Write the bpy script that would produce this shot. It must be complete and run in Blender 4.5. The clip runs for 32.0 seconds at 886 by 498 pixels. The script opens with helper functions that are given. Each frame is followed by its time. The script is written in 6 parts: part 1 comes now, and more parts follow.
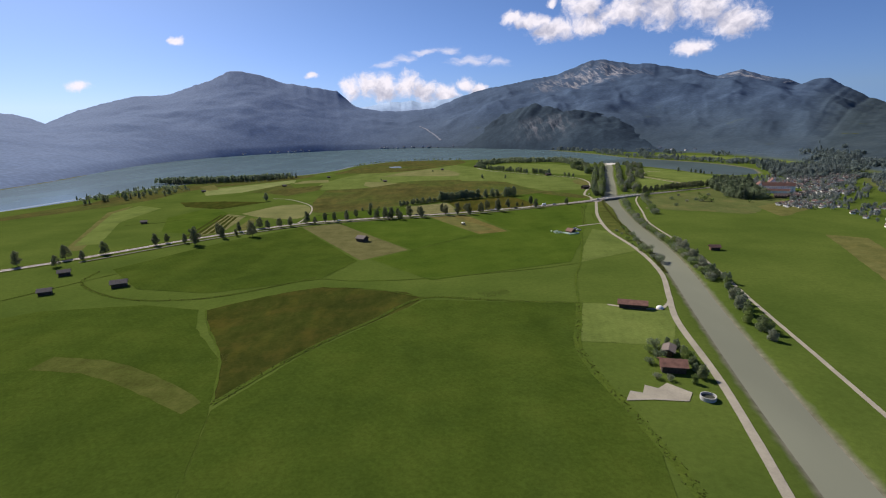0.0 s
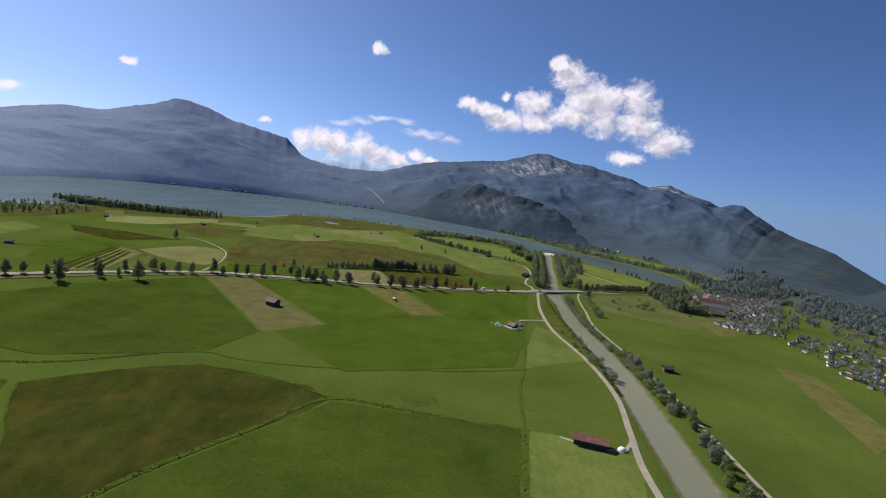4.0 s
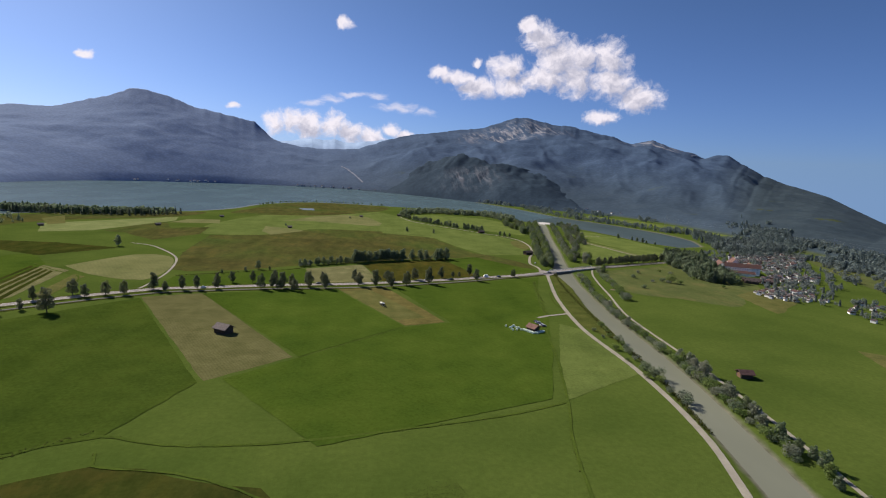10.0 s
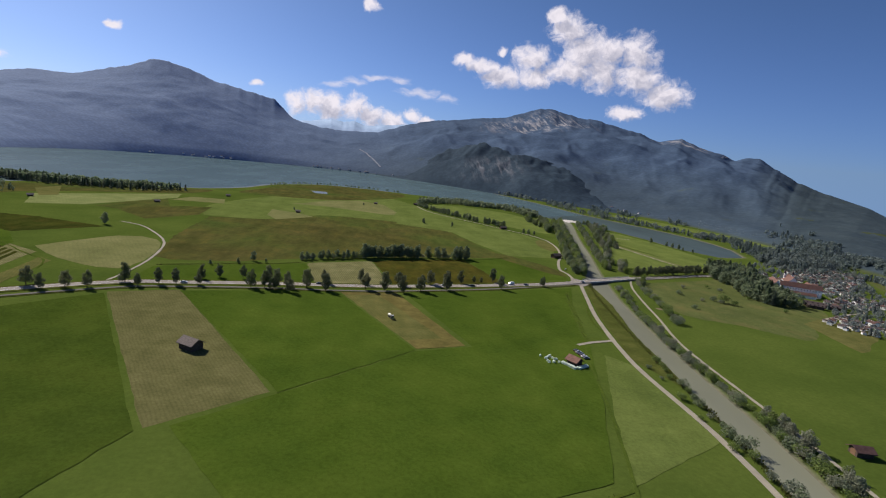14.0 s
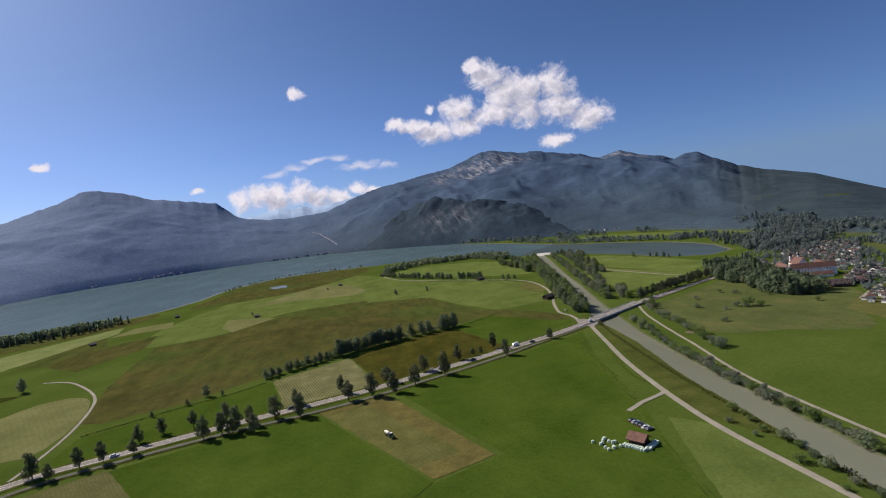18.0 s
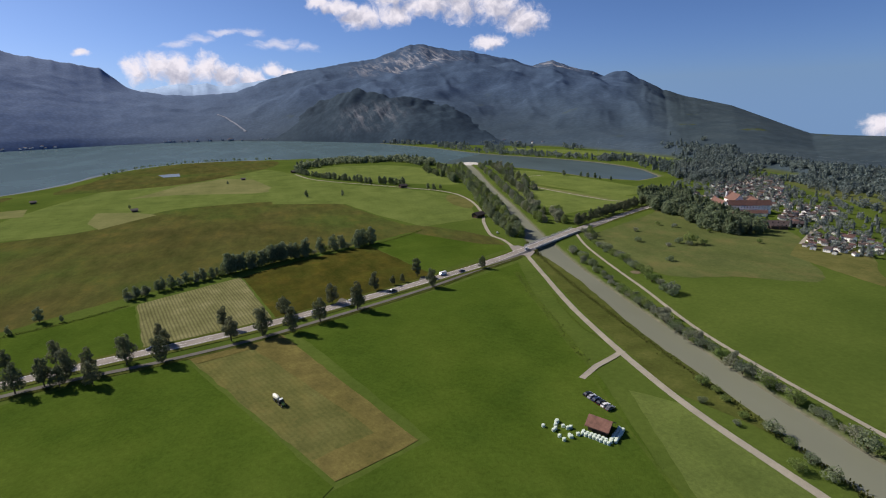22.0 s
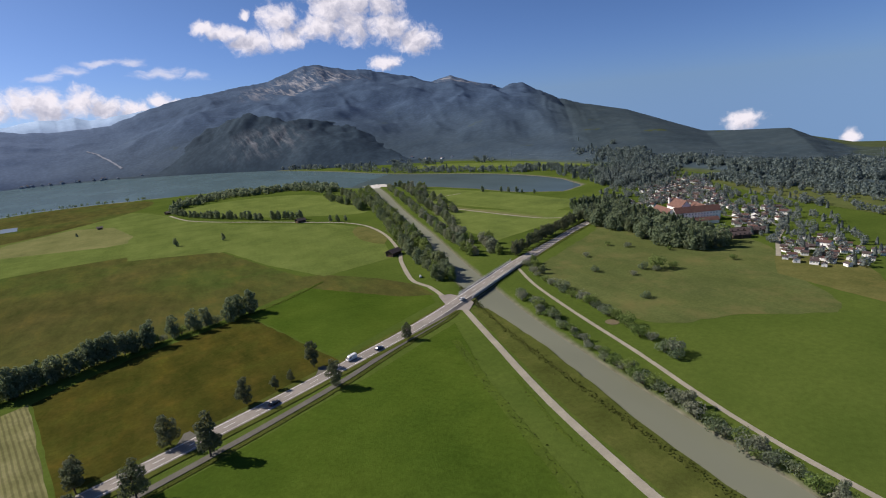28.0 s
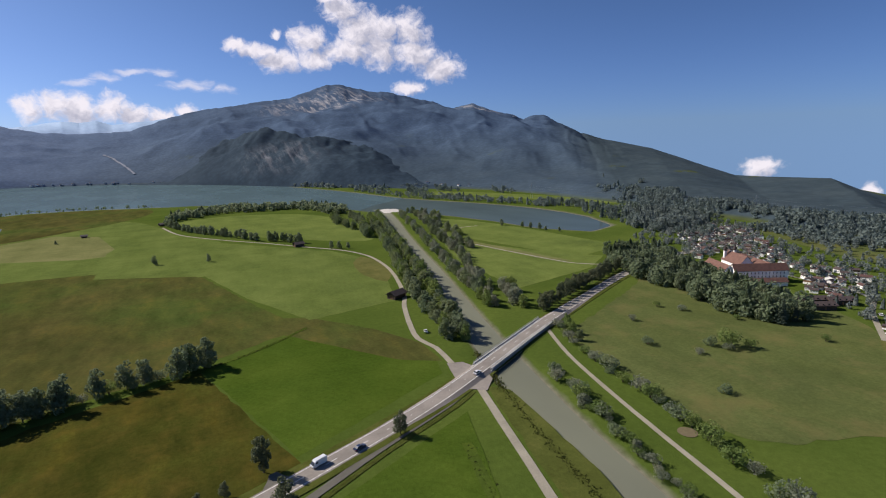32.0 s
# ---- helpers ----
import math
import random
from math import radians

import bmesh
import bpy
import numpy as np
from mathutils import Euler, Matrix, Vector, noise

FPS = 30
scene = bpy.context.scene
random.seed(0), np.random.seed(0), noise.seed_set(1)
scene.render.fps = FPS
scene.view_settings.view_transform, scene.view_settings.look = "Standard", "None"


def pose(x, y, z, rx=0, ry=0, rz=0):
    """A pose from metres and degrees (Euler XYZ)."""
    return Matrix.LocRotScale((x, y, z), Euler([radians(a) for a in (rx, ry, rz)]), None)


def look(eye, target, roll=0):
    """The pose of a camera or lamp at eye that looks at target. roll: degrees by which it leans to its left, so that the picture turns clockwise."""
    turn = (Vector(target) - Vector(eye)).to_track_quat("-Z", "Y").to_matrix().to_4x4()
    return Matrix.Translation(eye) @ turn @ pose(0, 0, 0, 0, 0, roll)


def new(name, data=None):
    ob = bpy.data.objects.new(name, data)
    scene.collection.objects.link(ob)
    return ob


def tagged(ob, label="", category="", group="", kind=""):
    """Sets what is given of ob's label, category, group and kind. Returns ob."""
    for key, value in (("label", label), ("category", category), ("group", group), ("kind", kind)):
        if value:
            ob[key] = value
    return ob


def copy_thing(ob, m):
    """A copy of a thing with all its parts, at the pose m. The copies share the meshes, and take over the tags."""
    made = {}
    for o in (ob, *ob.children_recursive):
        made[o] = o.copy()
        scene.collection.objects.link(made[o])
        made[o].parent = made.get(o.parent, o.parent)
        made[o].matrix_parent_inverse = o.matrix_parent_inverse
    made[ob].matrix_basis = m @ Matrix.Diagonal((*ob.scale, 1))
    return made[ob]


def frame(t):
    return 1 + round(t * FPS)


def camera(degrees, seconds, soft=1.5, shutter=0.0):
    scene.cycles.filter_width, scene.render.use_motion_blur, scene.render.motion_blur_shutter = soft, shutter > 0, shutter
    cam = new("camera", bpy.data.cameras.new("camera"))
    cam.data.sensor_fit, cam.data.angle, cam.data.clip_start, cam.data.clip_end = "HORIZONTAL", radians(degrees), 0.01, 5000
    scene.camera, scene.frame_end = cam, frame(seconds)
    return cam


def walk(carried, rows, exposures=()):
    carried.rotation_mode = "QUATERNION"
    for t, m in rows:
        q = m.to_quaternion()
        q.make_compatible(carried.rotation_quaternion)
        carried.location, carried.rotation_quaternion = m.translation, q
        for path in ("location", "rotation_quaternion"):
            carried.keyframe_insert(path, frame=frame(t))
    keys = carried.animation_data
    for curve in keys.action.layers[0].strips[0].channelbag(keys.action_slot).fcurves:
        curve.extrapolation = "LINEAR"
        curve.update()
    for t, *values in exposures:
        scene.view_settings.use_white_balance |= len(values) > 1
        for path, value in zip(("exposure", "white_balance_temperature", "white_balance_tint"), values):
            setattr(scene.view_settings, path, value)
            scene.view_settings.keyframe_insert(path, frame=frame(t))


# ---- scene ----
# seconds, place, heading, pitch, lean
PATH = [
    (0.0, 1.23, 2.78, 98.06, -0.03, -13.22, -1.78),
    (0.5, 0.74, 9.91, 98.00, 1.26, -13.45, -1.79),
    (1.0, 0.12, 16.66, 97.82, 1.81, -12.09, -1.78),
    (1.5, -0.40, 23.31, 97.76, 3.98, -10.28, -1.08),
    (2.0, -0.12, 30.61, 97.83, 5.82, -8.39, -0.80),
    (2.5, 0.41, 38.22, 97.89, 5.88, -7.26, 1.21),
    (4.5, 1.88, 70.45, 96.85, 7.08, -5.20, 8.88),
    (5.0, 1.80, 78.57, 96.59, 5.57, -6.62, 8.40),
    (5.5, 1.58, 86.63, 96.43, 3.64, -9.76, 6.08),
    (6.0, 1.26, 94.51, 96.33, 5.61, -10.98, 3.37),
    (6.5, 1.03, 102.05, 96.22, 4.92, -10.33, 1.50),
    (7.0, 0.75, 109.35, 96.27, 6.37, -9.89, -1.76),
    (7.5, 0.95, 116.50, 96.46, 6.94, -8.87, -2.13),
    (8.0, 1.45, 123.76, 96.83, 5.50, -7.75, -0.30),
    (8.5, 2.04, 131.25, 97.31, 8.02, -7.15, 0.50),
    (9.0, 2.97, 139.01, 97.87, 8.42, -7.21, 0.40),
    (9.5, 4.15, 146.80, 98.46, 8.49, -7.97, 2.32),
    (10.0, 5.25, 154.58, 99.06, 9.31, -8.21, 3.21),
    (10.5, 6.01, 162.46, 99.67, 9.56, -7.99, 3.94),
    (11.0, 6.50, 170.54, 100.21, 9.67, -7.85, 5.62),
    (11.5, 6.75, 178.85, 100.50, 9.50, -7.75, 6.04),
    (12.0, 6.97, 187.21, 100.49, 8.49, -7.59, 7.41),
    (12.5, 7.34, 195.43, 100.29, 7.74, -8.44, 7.01),
    (13.0, 7.94, 203.53, 100.05, 8.82, -9.12, 7.48),
    (13.5, 8.32, 211.75, 99.81, 8.74, -9.33, 5.82),
    (14.0, 8.55, 220.10, 99.58, 7.85, -9.66, 6.26),
    (14.5, 8.75, 228.52, 99.40, 7.27, -9.54, 6.28),
    (16.5, 9.12, 260.38, 100.30, 8.50, -6.32, -3.27),
    (17.0, 9.89, 267.69, 100.69, 7.26, -4.98, -3.81),
    (17.5, 10.72, 275.40, 101.11, 9.19, -4.18, -5.67),
    (18.0, 11.45, 283.32, 101.61, 11.46, -3.36, -7.20),
    (18.5, 12.66, 291.39, 102.26, 10.08, -3.40, -7.39),
    (19.0, 13.89, 300.11, 103.06, 11.96, -6.38, -8.61),
    (19.5, 15.02, 309.29, 103.60, 13.40, -9.37, -8.36),
    (20.0, 16.34, 318.05, 103.56, 13.73, -11.09, -4.94),
    (20.5, 18.11, 326.68, 103.29, 16.25, -13.06, -3.19),
    (21.0, 19.98, 334.79, 102.78, 18.43, -14.42, -0.77),
    (21.5, 22.03, 342.53, 102.29, 18.42, -15.16, -2.28),
    (22.0, 24.22, 349.95, 102.00, 19.95, -15.05, -1.50),
    (22.5, 26.38, 357.15, 101.63, 18.00, -13.77, -0.87),
    (23.0, 28.94, 364.48, 101.38, 18.34, -13.03, 0.99),
    (23.5, 32.00, 372.18, 101.10, 19.38, -11.31, 1.81),
    (24.0, 35.58, 380.24, 100.65, 20.37, -10.71, -9.66),
    (24.5, 39.46, 388.75, 100.11, 21.47, -10.71, -9.56),
    (25.0, 43.38, 397.38, 99.50, 23.49, -11.51, -8.45),
    (25.5, 47.21, 405.88, 98.89, 24.17, -12.47, -7.79),
    (27.5, 61.83, 433.67, 98.38, 27.50, -15.57, -5.85),
    (28.0, 65.79, 440.56, 97.85, 29.65, -13.61, -5.02),
    (28.5, 69.80, 447.33, 97.28, 28.43, -12.52, -3.66),
    (29.0, 73.85, 454.05, 96.79, 30.12, -11.13, -1.72),
    (29.5, 77.96, 460.76, 96.62, 28.79, -13.17, 0.16),
    (30.0, 81.98, 467.49, 96.42, 27.92, -12.67, 3.31),
    (30.5, 85.77, 474.88, 96.20, 28.35, -11.72, 4.86),
    (31.0, 89.46, 482.80, 95.95, 26.38, -10.99, 7.77),
    (31.5, 93.14, 490.82, 95.70, 26.46, -12.42, 5.44),
    (32.0, 96.80, 498.77, 95.40, 28.62, -10.67, -1.21),
]
cam = camera(82.0, 32.0, soft=1.1)
walk(cam, [(t, pose(x, y, z, 90 + pitch, 0, -head) @ pose(0, 0, 0, 0, 0, lean)) for t, x, y, z, head, pitch, lean in PATH],
     exposures=[(0.0, 0.42, 6500, 15), (8.0, 0.40, 6500, 15), (11.0, 0.33, 6500, 15), (17.0, 0.25, 6500, 15), (20.0, 0.22, 6500, 15), (22.0, 0.31, 6500, 15), (25.0, 0.34, 6500, 15), (32.0, 0.34, 6500, 15)])

# ---- light ----
SUN_AZ, SUN_EL = -40.0, 37.0
world = bpy.data.worlds.new("sky")
scene.world = world
world.use_nodes = True
wn, wl = world.node_tree.nodes, world.node_tree.links
sky = wn.new("ShaderNodeTexSky")
sky.sky_type = "NISHITA"
sky.sun_disc = False
sky.sun_elevation, sky.sun_rotation = radians(SUN_EL), radians(SUN_AZ)
sky.altitude, sky.air_density, sky.dust_density, sky.ozone_density = 600, 0.85, 1.1, 3.5
tint = wn.new("ShaderNodeMix")
tint.data_type, tint.blend_type = "RGBA", "MULTIPLY"
tint.inputs[0].default_value = 1.0
wl.new(sky.outputs[0], tint.inputs[6])
up = wn.new("ShaderNodeSeparateXYZ")
lift = wn.new("ShaderNodeVectorMath")
lift.operation = "MAXIMUM"
lift.inputs[1].default_value = (-1, -1, 0.05)
wl.new(wn.new("ShaderNodeTexCoord").outputs["Generated"], lift.inputs[0])
wl.new(lift.outputs[0], sky.inputs["Vector"])
wl.new(wn.new("ShaderNodeTexCoord").outputs["Generated"], up.inputs[0])
air = wn.new("ShaderNodeValToRGB")
air.color_ramp.elements[0].position, air.color_ramp.elements[0].color = 0.0, (0.595, 0.765, 1.14, 1)
air.color_ramp.elements[1].position, air.color_ramp.elements[1].color = 0.30, (0.555, 0.71, 0.92, 1)
wl.new(up.outputs[2], air.inputs[0])
wl.new(air.outputs[0], tint.inputs[7])
wn["Background"].inputs["Strength"].default_value = 0.071
wl.new(tint.outputs[2], wn["Background"].inputs["Color"])


def sky_math(op, a, b=None, clamp=False):
    n = wn.new("ShaderNodeMath")
    n.operation, n.use_clamp = op, clamp
    for sock, val in zip(n.inputs, (a, b)):
        if val is None:
            continue
        if isinstance(val, (int, float)):
            sock.default_value = val
        else:
            wl.new(val, sock)
    return n.outputs[0]


def sky_vector(op, a, b):
    n = wn.new("ShaderNodeVectorMath")
    n.operation = op
    for sock, val in zip(n.inputs, (a, b)):
        if isinstance(val, tuple):
            sock.default_value = val
        else:
            wl.new(val, sock)
    return n.outputs["Value"] if op == "LENGTH" else n.outputs["Vector"]


def sky_noise(vec, scale, detail, rough, color=False):
    n = wn.new("ShaderNodeTexNoise")
    n.inputs["Scale"].default_value, n.inputs["Detail"].default_value, n.inputs["Roughness"].default_value = scale, detail, rough
    wl.new(vec, n.inputs["Vector"])
    return n.outputs["Color" if color else "Fac"]


def sky_step(val, lo, hi):
    n = wn.new("ShaderNodeMapRange")
    n.interpolation_type = "SMOOTHSTEP"
    n.inputs["From Min"].default_value, n.inputs["From Max"].default_value = lo, hi
    wl.new(val, n.inputs["Value"])
    return n.outputs[0]


# clouds of the far sky: heading and height in degrees, half width, half height
CUMULUS = [(17.1, 15.8, 1.3, 1.0), (18.8, 14.5, 2.6, 2.0), (20.4, 12.3, 3.2, 3.0), (19.3, 10.7, 3.8, 1.6), (25.5, 12.6, 2.3, 2.2), (25.6, 10.3, 3.0, 1.8), (29.0, 8.8, 2.7, 1.8), (15.1, 11.6, 2.2, 1.8), (15.7, 9.7, 2.6, 1.3), (12.2, 9.5, 2.9, 1.4), (10.1, 10.4, 2.3, 1.0), (8.0, 10.8, 1.4, 0.7), (11.9, 12.0, 0.7, 0.5), (22.3, 10.6, 2.6, 2.1), (23.0, 12.8, 1.9, 2.0), (25.3, 6.8, 2.4, 1.0)]
CUMULUS_LOW = [(-9.3, 4.5, 1.4, 1.7), (-7.6, 4.9, 1.8, 1.7), (-5.7, 4.4, 2.0, 1.8), (-3.3, 4.7, 2.1, 1.7), (-1.6, 4.0, 2.2, 1.7), (0.8, 3.8, 2.0, 1.3), (2.9, 4.6, 1.1, 0.9), (4.2, 4.0, 1.3, 0.7), (-2.4, 14.8, 1.05, 0.7), (-25.6, 8.9, 0.8, 0.5), (-13.2, 5.8, 0.8, 0.4), (-33.8, 4.6, 1.2, 0.6), (60.4, -1.9, 2.0, 1.1), (68.6, -4.0, 0.8, 0.9)]
CIRRUS = [(-5.7, 6.8, 1.6, 0.5), (-3.5, 7.4, 1.9, 0.5), (-1.4, 7.9, 1.9, 0.5), (1.4, 8.0, 1.6, 0.6), (3.7, 7.0, 2.9, 0.7), (6.1, 6.6, 1.8, 0.6)]
way = wn.new("ShaderNodeTexCoord").outputs["Generated"]
axes = wn.new("ShaderNodeSeparateXYZ")
wl.new(way, axes.inputs[0])
flat = wn.new("ShaderNodeCombineXYZ")
wl.new(sky_math("MULTIPLY", sky_math("ARCTAN2", axes.outputs[0], axes.outputs[1]), 57.296), flat.inputs[0])
wl.new(sky_math("MULTIPLY", sky_math("ARCSINE", axes.outputs[2]), 57.296), flat.inputs[1])
bent = sky_vector("ADD", flat.outputs[0], sky_vector("MULTIPLY", sky_vector("SUBTRACT", sky_noise(flat.outputs[0], 0.55, 3, 0.5, True), (0.5, 0.5, 0.5)), (1.7, 1.3, 0.0)))


def cover(spots, at):
    """How far inside the nearest of the ovals a direction lies."""
    best = None
    for x, y, rx, ry in spots:
        d = sky_vector("LENGTH", sky_vector("MULTIPLY", sky_vector("SUBTRACT", at, (x, y, 0)), (1 / rx, 1 / ry, 0)), (0, 0, 0))
        best = d if best is None else sky_math("MINIMUM", best, d)
    return sky_math("SUBTRACT", 1.0, best)


def heaps(at, spots):
    """Thickness of the heaped clouds: ovals broken up by large and small billows."""
    large = sky_math("MULTIPLY", sky_math("SUBTRACT", sky_noise(at, 0.42, 3, 0.55), 0.5), 1.0)
    small = sky_math("MULTIPLY", sky_math("SUBTRACT", sky_noise(at, 1.3, 9, 0.66), 0.5), 1.2)
    return sky_math("ADD", cover(spots, at), sky_math("ADD", large, small))


dense = heaps(bent, CUMULUS + CUMULUS_LOW)
sunward = heaps(sky_vector("ADD", bent, (-0.9, 0.9, 0)), CUMULUS + CUMULUS_LOW)
white = sky_math("MULTIPLY", sky_step(dense, -0.05, 0.72), 0.97)
wisps = sky_noise(sky_vector("MULTIPLY", bent, (0.35, 1.3, 1)), 0.9, 7, 0.65)
veil = sky_math("MULTIPLY", sky_step(sky_math("ADD", cover(CIRRUS, bent), sky_math("MULTIPLY", sky_math("SUBTRACT", wisps, 0.5), 2.2)), 0.0, 1.1), 0.6)
shade = sky_math("ADD", sky_math("MULTIPLY", sky_step(sunward, 0.1, 0.9), 0.9), sky_math("MULTIPLY", sky_math("SUBTRACT", sky_noise(bent, 1.1, 6, 0.6), 0.5), 1.3), True)
tone = wn.new("ShaderNodeMix")
tone.data_type = "RGBA"
tone.inputs[6].default_value, tone.inputs[7].default_value = (0.90, 0.87, 0.91, 1), (0.47, 0.48, 0.57, 1)
wl.new(shade, tone.inputs[0])
cloud_light = wn.new("ShaderNodeBackground")
cloud_light.inputs["Strength"].default_value = 0.80
wl.new(tone.outputs[2], cloud_light.inputs["Color"])
both = wn.new("ShaderNodeMixShader")
wl.new(sky_math("MAXIMUM", white, veil), both.inputs[0])
wl.new(wn["Background"].outputs[0], both.inputs[1])
wl.new(cloud_light.outputs[0], both.inputs[2])
wl.new(both.outputs[0], wn["World Output"].inputs["Surface"])
sun = new("sun", bpy.data.lights.new("sun", "SUN"))
sun.data.energy, sun.data.angle, sun.data.color = 4.8, radians(0.53), (1.0, 0.94, 0.84)
sun_to = Vector((math.sin(radians(SUN_AZ)) * math.cos(radians(SUN_EL)), math.cos(radians(SUN_AZ)) * math.cos(radians(SUN_EL)), math.sin(radians(SUN_EL))))
sun.matrix_world = look(sun_to * 100, (0, 0, 0))


# ---- materials ----
class Mat:
    """A small builder for node materials in world metres."""

    def __init__(self, name, rough=0.9, metal=0.0, spec=0.3):
        self.mat = bpy.data.materials.new(name)
        self.mat.use_nodes = True
        self.tree = self.mat.node_tree
        self.bsdf = self.tree.nodes["Principled BSDF"]
        self.bsdf.inputs["Roughness"].default_value = rough
        self.bsdf.inputs["Metallic"].default_value = metal
        self.bsdf.inputs["Specular IOR Level"].default_value = spec
        self.coord = None

    def node(self, kind, **props):
        n = self.tree.nodes.new("ShaderNode" + kind)
        for key, value in props.items():
            n.inputs[key].default_value = value
        return n

    def link(self, a, b):
        self.tree.links.new(a, b)

    def place(self, world=True, scale=None, turn=0.0):
        g = self.node("NewGeometry").outputs["Position"] if world else self.node("TexCoord").outputs["Object"]
        if scale is None and not turn:
            return g
        m = self.node("Mapping")
        m.inputs["Rotation"].default_value = (0, 0, radians(turn))
        m.inputs["Scale"].default_value = scale or (1, 1, 1)
        self.link(g, m.inputs["Vector"])
        return m.outputs[0]

    def noise(self, size, detail=4.0, rough=0.6, world=True, stretch=(1, 1, 1), turn=0.0):
        n = self.node("TexNoise", Scale=1.0 / size, Detail=detail, Roughness=rough)
        self.link(self.place(world, stretch, turn), n.inputs["Vector"])
        return n.outputs["Fac"]

    def ramp(self, fac, stops):
        r = self.node("ValToRGB")
        e = r.color_ramp.elements
        while len(e) < len(stops):
            e.new(0.5)
        for el, (pos, col) in zip(e, stops):
            el.position, el.color = pos, (*col, 1)
        self.link(fac, r.inputs["Fac"])
        return r.outputs["Color"]

    def mix(self, a, b, fac, kind="MIX"):
        m = self.tree.nodes.new("ShaderNodeMix")
        m.data_type, m.blend_type = "RGBA", kind
        for sock, val in ((m.inputs[0], fac), (m.inputs[6], a), (m.inputs[7], b)):
            if isinstance(val, (int, float)):
                sock.default_value = val
            elif isinstance(val, tuple):
                sock.default_value = (*val, 1)
            else:
                self.link(val, sock)
        return m.outputs[2]

    def color(self, c):
        if isinstance(c, tuple):
            self.bsdf.inputs["Base Color"].default_value = (*c, 1)
        else:
            self.link(c, self.bsdf.inputs["Base Color"])
        return self

    def bump(self, height, strength=0.5, dist=0.1):
        b = self.node("Bump", Strength=strength, Distance=dist)
        self.link(height, b.inputs["Height"])
        self.link(b.outputs[0], self.bsdf.inputs["Normal"])
        return self


def grass_material(name, dark, mid, light, lines=0.0, turn=0.0, width=6.0, patch=38.0, dry=None):
    """Meadow: broad patches, fine mottling, and mowing lines where it has them."""
    m = Mat(name, 1.0, spec=0.0)
    base = m.ramp(m.noise(patch, 5, 0.62), [(0.3, dark), (0.5, mid), (0.72, light)])
    fine = m.mix(m.ramp(m.noise(1.6, 6, 0.75), [(0.25, (0.55,) * 3), (0.75, (1.4,) * 3)]), m.ramp(m.noise(9.0, 5, 0.7), [(0.3, (0.72,) * 3), (0.7, (1.25,) * 3)]), 0.6, "MULTIPLY")
    col = m.mix(base, fine, 0.55, "MULTIPLY")
    swath = m.ramp(m.noise(24, 4, 0.5, stretch=(1, 0.12, 1), turn=turn), [(0.3, (0.86, 0.88, 0.84)), (0.7, (1.1, 1.08, 1.12))])
    col = m.mix(col, swath, 0.8, "MULTIPLY")
    if dry:
        spots = m.ramp(m.noise(patch * 0.45, 6, 0.7), [(0.5, (0, 0, 0)), (0.75, (1, 1, 1))])
        col = m.mix(col, dry, spots)
        streak = m.ramp(m.noise(13, 6, 0.7, stretch=(1, 0.35, 1), turn=turn), [(0.32, (0.62, 0.72, 0.70)), (0.52, (1, 1, 1)), (0.7, (1.42, 1.24, 1.1))])
        col = m.mix(col, streak, 0.9 if "marsh" in name else 0.25, "MULTIPLY")
    if lines:
        w = m.node("TexWave", Scale=1.0 / width / 3.1416 * 1.57, Distortion=1.4 if lines > 0.5 else 5.0, Detail=3.0)
        w.inputs["Detail Scale"].default_value = 0.6
        m.link(m.place(True, (1, 1, 1), turn), w.inputs["Vector"])
        col = m.mix(col, m.ramp(w.outputs["Fac"], [(0.15, (0.72,) * 3), (0.6, (1.12,) * 3)]), lines, "MULTIPLY")
    m.color(col).bump(m.noise(0.9, 5, 0.7), 0.6, 0.3)
    return m.mat


M = {}
# Meadow, pale_grass, marsh and pasture carry extra blue, put in for air haze.
M["meadow"] = grass_material("meadow", (0.090, 0.120, 0.031), (0.114, 0.148, 0.036), (0.144, 0.178, 0.045), 0.10, 12, 7)
M["lush"] = grass_material("lush", (0.042, 0.072, 0.0100), (0.055, 0.088, 0.0118), (0.071, 0.104, 0.0150), 0.07, -38, 6)
# Darker copy of lush, for the fields low in the camera's view.
M["deep"] = grass_material("deep_meadow", (0.036, 0.058, 0.0095), (0.046, 0.071, 0.0108), (0.061, 0.086, 0.0135), 0.07, -38, 5)
M["pale_grass"] = grass_material("pale_grass", (0.135, 0.165, 0.055), (0.168, 0.194, 0.068), (0.205, 0.222, 0.088), 0.12, -30, 5)
M["marsh"] = grass_material("marsh", (0.060, 0.056, 0.018), (0.072, 0.075, 0.021), (0.062, 0.094, 0.020), 0.05, 20, 9, 150, (0.098, 0.085, 0.027))
M["dark_marsh"] = grass_material("dark_marsh", (0.029, 0.037, 0.0085), (0.041, 0.048, 0.0100), (0.049, 0.062, 0.0118), 0.05, 40, 9, 40, (0.060, 0.054, 0.0125))
M["brown_marsh"] = grass_material("brown_marsh", (0.040, 0.041, 0.0092), (0.056, 0.055, 0.0110), (0.062, 0.070, 0.0129), 0.05, 40, 9, 30, (0.086, 0.068, 0.0150))
M["north_green"] = grass_material("north_green", (0.086, 0.116, 0.029), (0.106, 0.138, 0.034), (0.130, 0.162, 0.042), 0.05, 12, 7)
M["pasture"] = grass_material("pasture", (0.072, 0.088, 0.030), (0.088, 0.106, 0.034), (0.106, 0.124, 0.040), 0.05, 20, 9, 65, (0.132, 0.120, 0.046))
M["dry_grass"] = grass_material("dry_grass", (0.122, 0.132, 0.048), (0.150, 0.155, 0.058), (0.184, 0.182, 0.074), 0.14, -30, 5, 45)
